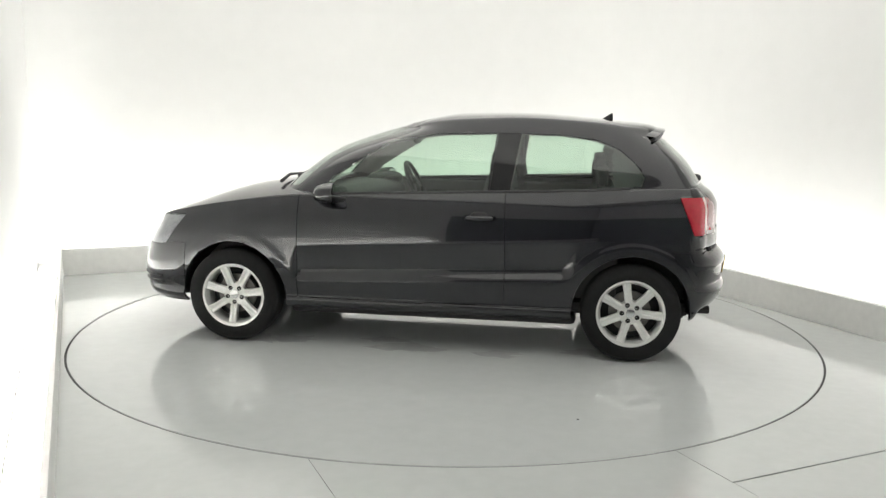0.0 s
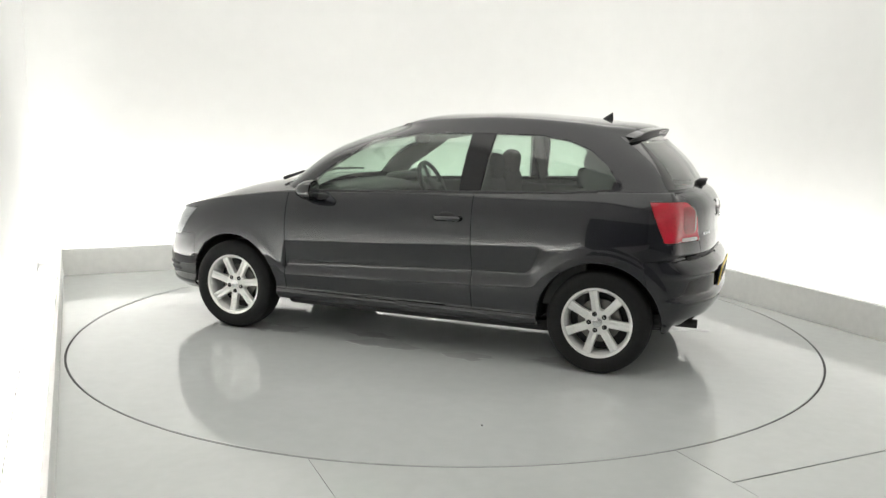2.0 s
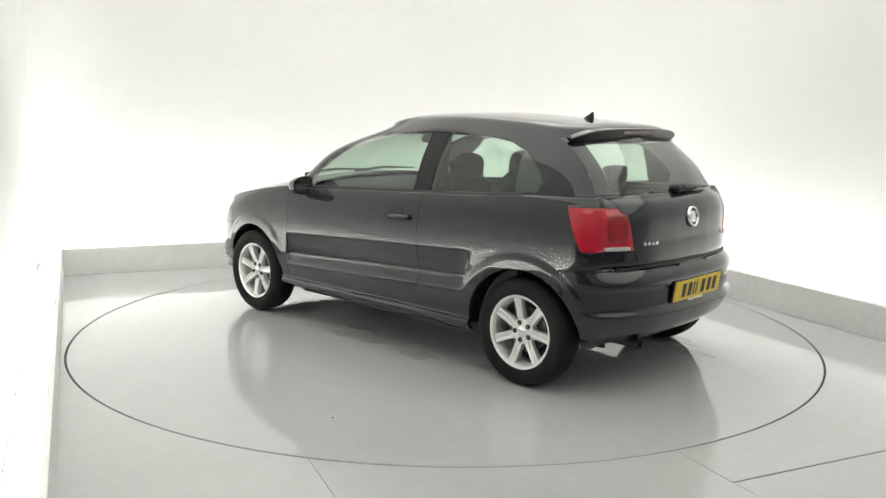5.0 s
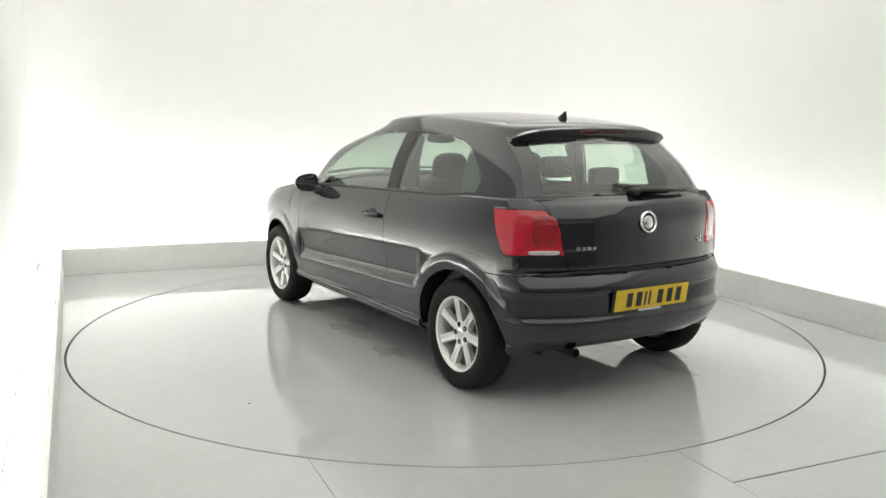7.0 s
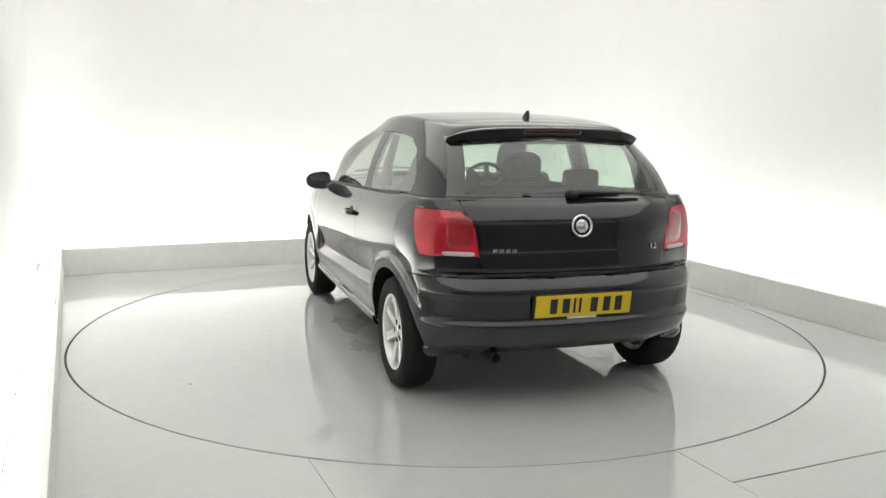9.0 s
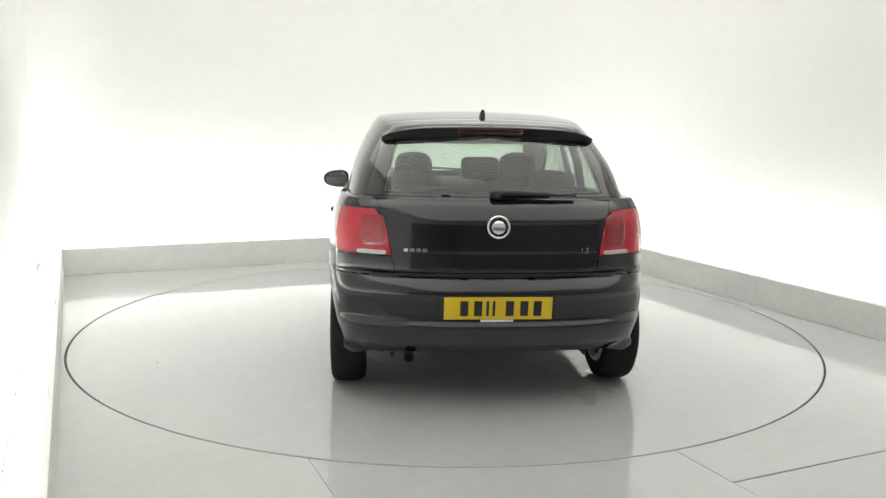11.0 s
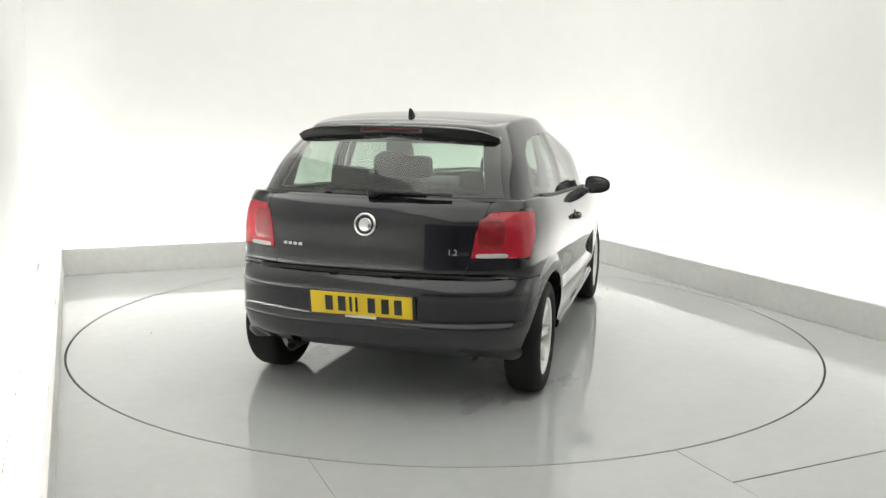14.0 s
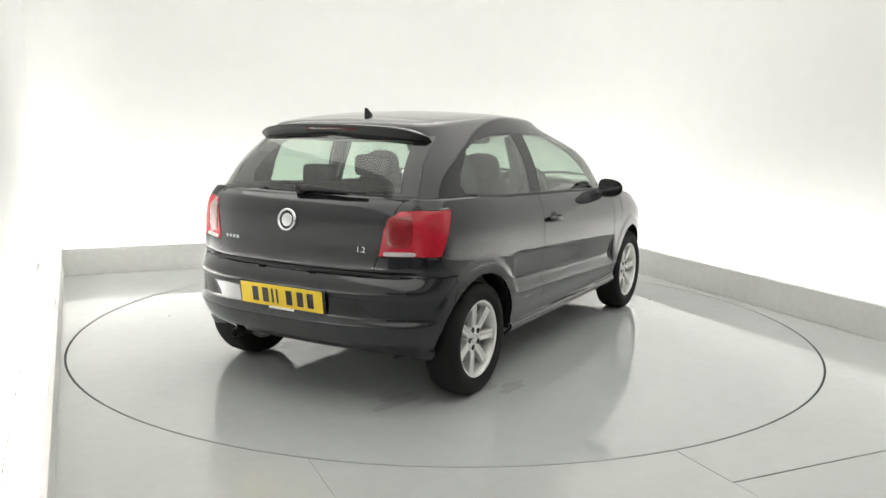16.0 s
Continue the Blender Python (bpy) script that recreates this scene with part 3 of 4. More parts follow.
# ---- wheels ----
def build_wheel(car, sign, x, turn):
    c = (0, 0, 0)
    bm = bmesh.new()
    lathe(bm, [(0.205, -0.075), (0.198, -0.09), (0.180, -0.095), (0.186, -0.08), (0.180, -0.02), (0.176, 0.05), (0.190, 0.075), (0.205, 0.08), (0.207, 0.072), (0.200, 0.066), (0.188, 0.058)][::1], 64)
    wheel = part("wheel", bm, M_ALLOY, car, "silver seven-spoke alloy wheel", True)
    smooth_by_angle(wheel, 40)
    bm = bmesh.new()
    lathe(bm, [(0.190, 0.068), (0.206, 0.082), (0.235, 0.092), (0.262, 0.090), (0.284, 0.080), (0.294, 0.060), (TYRE_R, 0.03), (TYRE_R, -0.03), (0.294, -0.06),
               (0.284, -0.082), (0.262, -0.094), (0.235, -0.096), (0.206, -0.086), (0.190, -0.07)], 72)
    part("tyre", bm, M_RUBBER, wheel, "black rubber tyre", True)
    # disc and dark back
    bm = bmesh.new()
    lathe(bm, [(0.0, 0.0), (0.125, 0.0), (0.125, -0.02), (0.0, -0.02)], 40)
    part("brake_disc", bm, M_STEEL, wheel)
    bm = bmesh.new()
    lathe(bm, [(0.0, -0.045), (0.178, -0.05), (0.178, -0.06)], 40)
    part("brake_shield", bm, M_PLASTIC, wheel)
    # spokes
    for k in range(7):
        w = 2 * math.pi * k / 7
        bm = bmesh.new()
        rows = []
        for r, half, y in ((0.066, 0.023, 0.050), (0.080, 0.0235, 0.055), (0.12, 0.0225, 0.060), (0.16, 0.024, 0.064), (0.185, 0.027, 0.066), (0.194, 0.030, 0.066)):
            row = []
            for off, dy in ((-1.0, -0.034), (-1.0, -0.004), (-0.82, 0.0), (-0.2, -0.001), (0.0, -0.004), (0.2, -0.001), (0.82, 0.0), (1.0, -0.004), (1.0, -0.034)):
                row.append((r, y + dy, off * half))
            rows.append(row)
        grid_mesh(bm, rows)
        bmesh.ops.recalc_face_normals(bm, faces=bm.faces)
        bmesh.ops.rotate(bm, verts=bm.verts, cent=(0, 0, 0), matrix=Matrix.Rotation(w, 3, "Y"))
        ob = part("spoke", bm, M_ALLOY, wheel, smooth=True)
        smooth_by_angle(ob, 30)
    bm = bmesh.new()
    lathe(bm, [(0.0, 0.050), (0.050, 0.050), (0.068, 0.048), (0.074, 0.040), (0.074, 0.01)], 40)
    smooth_by_angle(part("hub", bm, M_ALLOY, wheel, smooth=True), 40)
    bm = bmesh.new()
    lathe(bm, [(0.0, 0.058), (0.022, 0.0575), (0.028, 0.055), (0.029, 0.048)], 28)
    smooth_by_angle(part("centre_cap", bm, M_CHROME, wheel, "polished centre cap", True), 40)
    for k in range(5):
        w = 2 * math.pi * (k + 0.25) / 5
        bm = bmesh.new()
        lathe(bm, [(0.0, 0.0500), (0.007, 0.0500), (0.0075, 0.0525), (0.0140, 0.0525), (0.0145, 0.045)], 14, "y", (0.049 * math.cos(w), 0, 0.049 * math.sin(w)))
        part("bolt", bm, M_MARK, wheel, "dark wheel bolt")
    wheel.matrix_basis = pose(x, sign * (WHEEL_Y - 0.072), WHEEL_Z + 0.004, 0, 0, 0 if sign > 0 else 180) @ pose(0, 0, 0, 0, turn, 0)
    return wheel


def build_arch(car, sign, x):
    bm = bmesh.new()
    rows = []
    for y in (0.45, 0.58, 0.70, 0.85):
        row = []
        for k in range(31):
            w = radians(-2 + 184 * k / 30)
            px, pz = x + (ARCH_R - 0.004) * math.cos(w), WHEEL_Z + (ARCH_R - 0.004) * math.sin(w)
            row.append((px, sign * min(y, side_at(px, max(pz, 0.30)) - 0.012), pz))
        rows.append(row)
    grid_mesh(bm, rows, sign > 0)
    bmesh.ops.solidify(bm, geom=bm.faces[:], thickness=0.006)
    part("arch_liner", bm, M_PLASTIC, car, "matt black wheel arch liner", True)


car = new("car")
tagged(car, "glossy black three-door hatchback with silver alloy wheels on turntable", "car")
CAR_X, CAR_Y = 0.026, -0.089      # car's middle against the turntable's axis


def heading(t):
    return 172.03 - 6.9835 * t


def motions():
    rows, disc = [], []
    for k in range(33):
        t = k * 0.5
        m = pose(0, 0, 0, 0, 0, heading(t))
        rows.append((t, m @ Matrix.Translation((CAR_X, CAR_Y, 0.0))))
        disc.append((t, m))
    walk(car, rows)
    walk(turntable, disc)


# ---- points on the body, for fittings ----
def rear_at(y, z):
    """Outer point of the lower body's rear at a given y and z."""
    lo, hi = 10.0, len(PLAN) - 1.0
    for _ in range(40):
        mid = (lo + hi) / 2
        px = chain(PLAN, mid)[0]
        v = (z - spline(BOTTOM_Z, px)) / (spline(TOP_Z, px) - spline(BOTTOM_Z, px))
        p = low_point(mid, v)
        if p[1] > abs(y):
            lo = mid
        else:
            hi = mid
    return Vector((p[0], y, z))


def side_at(x, z):
    """Outer y of the lower body's side at a given x and z."""
    lo, hi = 4.0, 11.5
    for _ in range(40):
        mid = (lo + hi) / 2
        px = chain(PLAN, mid)[0]
        v = (z - spline(BOTTOM_Z, px)) / (spline(TOP_Z, px) - spline(BOTTOM_Z, px))
        p = low_point(mid, v)
        if p[0] > x:
            lo = mid
        else:
            hi = mid
    return p[1]


def glass_at(y, z):
    """Outer x of the rear window at a given y and z."""
    best = None
    for i in range(60):
        u = 8.6 + (len(BELT) - 1 - 8.6) * i / 59
        s = top_section(u)
        for j in range(30):
            p = chain(s, 2.0 * j / 29)
            d = (p[1] - abs(y)) ** 2 + (p[2] - z) ** 2
            if best is None or d < best[0]:
                best = (d, p[0])
    return best[1]


def blob(bm, centre, half, power=2.6, nu=28, nv=16):
    """A rounded block (superellipsoid)."""
    def se(c, p):
        return math.copysign(abs(c) ** (2 / p), c)
    rows = []
    for j in range(nv + 1):
        a = -math.pi / 2 + math.pi * j / nv
        rows.append([(centre[0] + half[0] * se(math.cos(a), power) * se(math.cos(2 * math.pi * i / nu), power),
                      centre[1] + half[1] * se(math.cos(a), power) * se(math.sin(2 * math.pi * i / nu), power),
                      centre[2] + half[2] * se(math.sin(a), power)) for i in range(nu + 1)])
    grid_mesh(bm, rows)
    bmesh.ops.remove_doubles(bm, verts=bm.verts, dist=1e-5)
    bmesh.ops.recalc_face_normals(bm, faces=bm.faces)
    return bm


def tube(bm, path, radius, segments=12, flat=1.0):
    """A round bar along a path; radius may be a list."""
    rows = []
    pts = [Vector(p) for p in path]
    for i, p in enumerate(pts):
        d = (pts[min(i + 1, len(pts) - 1)] - pts[max(i - 1, 0)]).normalized()
        a = d.cross(Vector((0, 0, 1)))
        a = a.normalized() if a.length > 1e-4 else Vector((1, 0, 0))
        b = d.cross(a)
        r = radius[i] if isinstance(radius, (list, tuple)) else radius
        rows.append([p + (a * math.cos(2 * math.pi * k / segments) + b * flat * math.sin(2 * math.pi * k / segments)) * r for k in range(segments + 1)])
    grid_mesh(bm, rows)
    bmesh.ops.remove_doubles(bm, verts=bm.verts, dist=1e-6)
    bmesh.ops.holes_fill(bm, edges=[e for e in bm.edges if e.is_boundary], sides=40)
    bmesh.ops.recalc_face_normals(bm, faces=bm.faces)
    return bm


def build_mirror(car, sign):
    bm = bmesh.new()
    rows = []
    for i in range(15):      # housing, from the glass side to the nose
        t = i / 14
        x = 0.555 + 0.125 * t
        k = max(0.0, 1 - t ** 2.6) ** 0.5
        row = []
        for j in range(29):
            w = 2 * math.pi * j / 28
            c, s = math.cos(w), math.sin(w)
            dy = math.copysign(abs(c) ** 0.72, c) * 0.086 * (0.35 + 0.65 * k if t < 1 else 0) * (1 if t < 1 else 0)
            dz = math.copysign(abs(s) ** 0.72, s) * (0.062 - 0.014 * c) * (0.30 + 0.70 * k if t < 1 else 0)
            row.append((x, sign * (0.868 - 0.02 * t + dy), 0.970 - 0.010 * t + dz))
        rows.append(row)
    grid_mesh(bm, rows)
    bmesh.ops.remove_doubles(bm, verts=bm.verts, dist=1e-5)
    bmesh.ops.recalc_face_normals(bm, faces=bm.faces)
    mirror = part("door_mirror", bm, M_PAINT, car, "", True)
    bm = bmesh.new()
    rows = []
    for f in (0.0, 0.5, 0.9):
        rows.append([(0.551 - 0.003 * (1 - f * f), sign * (0.868 + f * math.copysign(abs(math.cos(w)) ** 0.72, math.cos(w)) * 0.088),
                      0.970 + f * math.copysign(abs(math.sin(w)) ** 0.72, math.sin(w)) * (0.058 - 0.013 * math.cos(w))) for w in (2 * math.pi * j / 28 for j in range(29))])
    grid_mesh(bm, rows)
    bmesh.ops.remove_doubles(bm, verts=bm.verts, dist=1e-5)
    part("mirror_glass", bm, M_MIRROR, mirror, "silvered mirror glass", True)
    bm = bmesh.new()
    rows = []
    for f in (0.9, 1.0):
        rows.append([(0.560 - 0.006 * (f > 0.95), sign * (0.868 + f * math.copysign(abs(math.cos(w)) ** 0.72, math.cos(w)) * 0.0915),
                      0.970 + f * math.copysign(abs(math.sin(w)) ** 0.72, math.sin(w)) * (0.0615 - 0.0135 * math.cos(w))) for w in (2 * math.pi * j / 28 for j in range(29))])
    grid_mesh(bm, rows)
    bmesh.ops.solidify(bm, geom=bm.faces[:], thickness=0.004)
    part("rim", bm, M_PLASTIC, mirror, "black plastic mirror rim", True)
    bm = bmesh.new()
    tube(bm, [(0.60, sign * 0.735, 0.915), (0.60, sign * 0.79, 0.918), (0.605, sign * 0.83, 0.932)], [0.045, 0.036, 0.032], 16, 0.42)
    part("arm", bm, M_PLASTIC, mirror, "black plastic mirror arm", True)
    bm = bmesh.new()
    blob(bm, (0.585, sign * 0.775, 0.925), (0.085, 0.035, 0.022), 3.2)
    part("foot", bm, M_PLASTIC, mirror, "black plastic mirror foot", True)
    for ob in (mirror, *mirror.children):       # the outer edge is swept back
        if ob.name.startswith(("arm", "foot")):
            continue
        for v in ob.data.vertices:
            v.co.x += -0.16 * (abs(v.co.y) - 0.868) + 0.006
    return mirror


def build_handle(car, sign, door):
    y = side_at(-0.32, 0.842)
    # the hollow's shade is put in as a dark blob
    bm = bmesh.new()
    blob(bm, (-0.325, sign * (y - 0.012), 0.842), (0.068, 0.0155, 0.040), 2.2)
    part("handle_cup", bm, M_PLASTIC, door, "dark blob painting the shade of the handle cup", True)
    bm = bmesh.new()
    tube(bm, [(-0.245, sign * (y - 0.005), 0.842), (-0.255, sign * (y + 0.015), 0.842), (-0.29, sign * (y + 0.027), 0.842), (-0.35, sign * (y + 0.028), 0.843),
              (-0.395, sign * (y + 0.022), 0.844), (-0.41, sign * (y - 0.004), 0.844)], [0.016, 0.016, 0.0155, 0.0155, 0.0155, 0.015], 12, 1.0)
    part("handle", bm, M_PAINT, door, "glossy black door handle", True)


def build_rear(car, tailgate, bumper, tails):
    # number plate with plain bars
    top, bottom = rear_at(0, 0.565), rear_at(0, 0.475)
    x0 = min(top.x, bottom.x) - 0.003
    bm = bmesh.new()
    box(bm, -0.006, 0.0, -0.276, 0.276, -0.062, 0.062, 0.003)
    holder = part("plate_holder", bm, M_PLASTIC, bumper, "black plate recess")
    holder.matrix_basis = pose(x0 + 0.004, 0, 0.533, 0, -8, 0)
    bm = bmesh.new()
    box(bm, -0.012, -0.006, -0.262, 0.262, -0.056, 0.056, 0.002)
    plate = part("number_plate", bm, M_YELLOW, holder, "yellow plate with black bars")
    for c in (0.165, 0.098, 0.052, 0.022, -0.055, -0.125, -0.190):
        bm = bmesh.new()
        w = 0.0065 if c in (0.052, 0.022) else 0.0195
        box(bm, -0.0135, -0.0115, c - w, c + w, -0.038, 0.038, 0.0008)
        part("bar", bm, M_MARK, holder)
    bm = bmesh.new()
    box(bm, -0.014, -0.004, -0.075, 0.085, -0.069, -0.058, 0.002)
    part("plate_clip", bm, M_KERB, holder, "pale strip under the plate")
    # badge
    p = rear_at(0, 0.915)
    tilt = math.degrees(math.atan2(rear_at(0, 0.96).x - rear_at(0, 0.87).x, 0.09))
    bm = bmesh.new()
    lathe(bm, [(0.045, -0.002), (0.047, -0.012), (0.052, -0.014), (0.057, -0.010), (0.058, 0.0)], 40, "x")
    badge = part("badge_ring", bm, M_CHROME, tailgate, "round chrome badge", True)
    badge.matrix_basis = pose(p.x, 0, 0.915, 0, tilt, 0)
    bm = bmesh.new()
    lathe(bm, [(0.0, -0.004), (0.046, -0.003), (0.046, 0.0)], 32, "x")
    part("badge_plate", bm, M_GLOSS, badge)
    bm = bmesh.new()
    lathe(bm, [(0.0, -0.0095), (0.030, -0.009), (0.034, -0.006), (0.034, -0.002)], 32, "x")
    part("badge_face", bm, M_CHROME, badge, "plain chrome badge centre", True)
    for k in range(4):
        c = 0.455 - 0.12 * (k + 0.5) / 4
        q = rear_at(c, 0.800)
        bm = bmesh.new()
        box(bm, -0.004, 0.004, -0.0115, 0.0115, -0.0085, 0.0085, 0.002)
        ob = part("lettering_bar", bm, M_MIRROR, tailgate, "small chrome bar")
        a, b = rear_at(c - 0.02, 0.8), rear_at(c + 0.02, 0.8)
        ob.matrix_basis = pose(q.x, c, 0.800, 0, 0, -math.degrees(math.atan2(b.x - a.x, 0.04)))
    text = bpy.data.curves.new("engine_size", "FONT")
    text.body, text.size, text.extrude, text.align_x = "1.2", 0.040, 0.002, "CENTER"
    source = new("engine_size", text)
    me = bpy.data.meshes.new_from_object(source.evaluated_get(bpy.context.evaluated_depsgraph_get()))
    bpy.data.objects.remove(source)
    bpy.data.curves.remove(text)
    me.materials.clear()
    me.materials.append(M_CHROME)
    size = new("engine_size", me)
    size.parent = tailgate
    tagged(size, "small chrome figures reading 1.2")
    q, a, b = rear_at(-0.43, 0.79), rear_at(-0.46, 0.79), rear_at(-0.40, 0.79)
    size.matrix_basis = pose(q.x - 0.003, -0.43, 0.786, 90, 0, -90 - math.degrees(math.atan2(b.x - a.x, 0.06)))
    # rear wiper
    bm = bmesh.new()
    zs, ys = (1.066, 1.070, 1.068, 1.064, 1.060), (0.0, -0.06, -0.16, -0.28, -0.40)
    tube(bm, [(glass_at(y, z) - 0.028, y, z) for y, z in zip(ys, zs)], [0.016, 0.019, 0.014, 0.009, 0.006], 12, 0.8)
    arm = part("rear_wiper", bm, M_PLASTIC, car, "black rear wiper arm", True)
    bm = bmesh.new()
    blob(bm, (glass_at(0, 1.06) - 0.012, 0.0, 1.062), (0.030, 0.030, 0.024), 2.4)
    part("wiper_hub", bm, M_PLASTIC, arm, smooth=True)
    # roof spoiler with the high stop light
    def spoiler_profile(t):
        back = -1.442 + 0.060 * abs(t) ** 3 + 0.03 * abs(t) ** 12
        drop = 0.022 * t * t + 0.044 * abs(t) ** 7
        edge = 1.4118 - 0.125 * (-1.25 - back) - drop
        return back, drop, edge

    n, rows = 64, []
    for k in range(n + 1):
        t = math.sin((-1 + 2 * k / n) * math.pi / 2)
        y = 0.556 * t
        back, drop, edge = spoiler_profile(t)
        th = 1 - 0.55 * abs(t) ** 7
        row = [(-1.185, y * 0.90, 1.4195 - drop), (-1.25, y * 0.93, 1.4118 - drop), (-1.34, y * 0.972, 1.4005 - drop), (back + 0.010, y, edge - 0.0003), (back + 0.003, y, edge - 0.001),
               (back, y, edge - 0.006 * th), (back + 0.004, y, edge - 0.012 * th), (back + 0.014, y, edge - 0.034 * th), (back + 0.030, y, edge - 0.062 * th), (-1.33, y * 0.98, edge - 0.085 * th)]
        rows.append(row)
    for end in (0, -1):
        cap = [(x * 0.6 - 1.32 * 0.4, y * 0.93, 1.325) for x, y, z in rows[end]]
        rows = [cap] + rows if end == 0 else rows + [cap]
    bm = bmesh.new()
    grid_mesh(bm, [r[:6] for r in rows])
    bmesh.ops.recalc_face_normals(bm, faces=bm.faces)
    spoiler = part("roof_spoiler", bm, M_PAINT, car, "", True)
    smooth_by_angle(spoiler, 32)
    bm = bmesh.new()
    grid_mesh(bm, [r[5:] for r in rows])
    bmesh.ops.recalc_face_normals(bm, faces=bm.faces)
    smooth_by_angle(part("spoiler_lip", bm, M_PLASTIC, spoiler, "matt black underside of the spoiler", True), 32)
    rows = []
    for k in range(17):
        t = (-1 + 2 * k / 16) * 0.30
        back, drop, edge = spoiler_profile(t)
        rows.append([(back + d - 0.003, 0.556 * t, edge - h) for d, h in ((0.0045, 0.0130), (0.0074, 0.0195), (0.0108, 0.0270), (0.0138, 0.0335))])
    bm = bmesh.new()
    grid_mesh(bm, rows)
    bmesh.ops.solidify(bm, geom=bm.faces[:], thickness=0.004)
    part("stop_light", bm, M_RED_DARK, spoiler, "dark red high stop light", True)
    # seal along the lower edge of the tailgate
    bm = bmesh.new()
    path = []
    for k in range(41):
        y = 0.61 * (-1 + k / 20)
        z = 0.680 - 0.009 * ramp(0.45, 0.52, abs(y))
        path.append((rear_at(y, z).x - 0.001, y, z))
    tube(bm, path, 0.011, 8)
    part("tailgate_seal", bm, M_PLASTIC, car, "black rubber tailgate seal", True)
    # tail light insides
    for sign, tail in tails.items():
        for zc, yc, hz, hy, power, out, m, name, label in (
                (0.888, 0.600, 0.078, 0.060, 4.0, 0.0036, M_RED_DEEP, "lens_field", "dark red inner lens"),
                (0.783, 0.606, 0.0105, 0.072, 5.0, 0.0055, M_REVERSE, "reversing_strip", "pale reversing light strip")):
            rows = []
            for f in (0.0, 0.35, 0.7, 0.93, 1.0):
                row = []
                for k in range(33):
                    w = 2 * math.pi * k / 32
                    c, s = math.cos(w), math.sin(w)
                    y = yc + f * hy * math.copysign(abs(c) ** (2 / power), c)
                    z = zc + f * hz * math.copysign(abs(s) ** (2 / power), s)
                    p = rear_at(sign * y, z)
                    o = out if f < 1 else 0.002
                    row.append((p.x - o, sign * (y + o * 0.6), z))
                rows.append(row)
            bm = bmesh.new()
            grid_mesh(bm, rows, sign > 0)
            bmesh.ops.remove_doubles(bm, verts=bm.verts, dist=1e-6)
            part(name, bm, m, tail, label, True)
    # exhaust
    bm = bmesh.new()
    lathe(bm, [(0.022, 0.18), (0.026, 0.18), (0.026, 0.0), (0.024, -0.002), (0.022, 0.0), (0.021, 0.17), (0.0, 0.17)], 20, "x", (-1.745, 0.42, 0.262))
    smooth_by_angle(part("exhaust_pipe", bm, M_PIPE, car, "dark steel exhaust pipe", True), 40)


def build_under(car):
    bm = bmesh.new()
    box(bm, -1.60, 1.75, -0.60, 0.60, 0.245, 0.34, 0.03)
    part("floor_pan", bm, M_PLASTIC, car, "black underbody")
    # added block: keeps light and bright reflections off the floor below
    bm = bmesh.new()
    box(bm, -0.92, 0.92, -0.62, 0.62, 0.165, 0.243, 0.03)
    part("under_tray", bm, M_PLASTIC, car, "added black block that darkens the floor under the cabin")
    for x in (WHEEL_X, -WHEEL_X):
        bm = bmesh.new()
        tube(bm, [(x, -0.72, WHEEL_Z - 0.04), (x, 0, WHEEL_Z - 0.07), (x, 0.72, WHEEL_Z - 0.04)], 0.035, 10)
        part("axle", bm, M_PIPE, car, smooth=True)
        for sign in (1, -1):
            bm = bmesh.new()
            box(bm, x - 0.345, x + 0.345, sign * 0.50 - 0.008, sign * 0.50 + 0.008, 0.22, 0.66, 0.004)
            part("arch_wall", bm, M_PLASTIC, car)
    bm = bmesh.new()
    tube(bm, [(-1.1, 0.25, 0.23), (-0.4, 0.1, 0.225), (0.8, 0.1, 0.225)], 0.03, 10)
    part("exhaust_line", bm, M_PIPE, car, smooth=True)
    bm = bmesh.new()
    blob(bm, (-1.50, 0.1, 0.315), (0.10, 0.34, 0.06), 3)
    part("silencer", bm, M_PIPE, car, smooth=True)


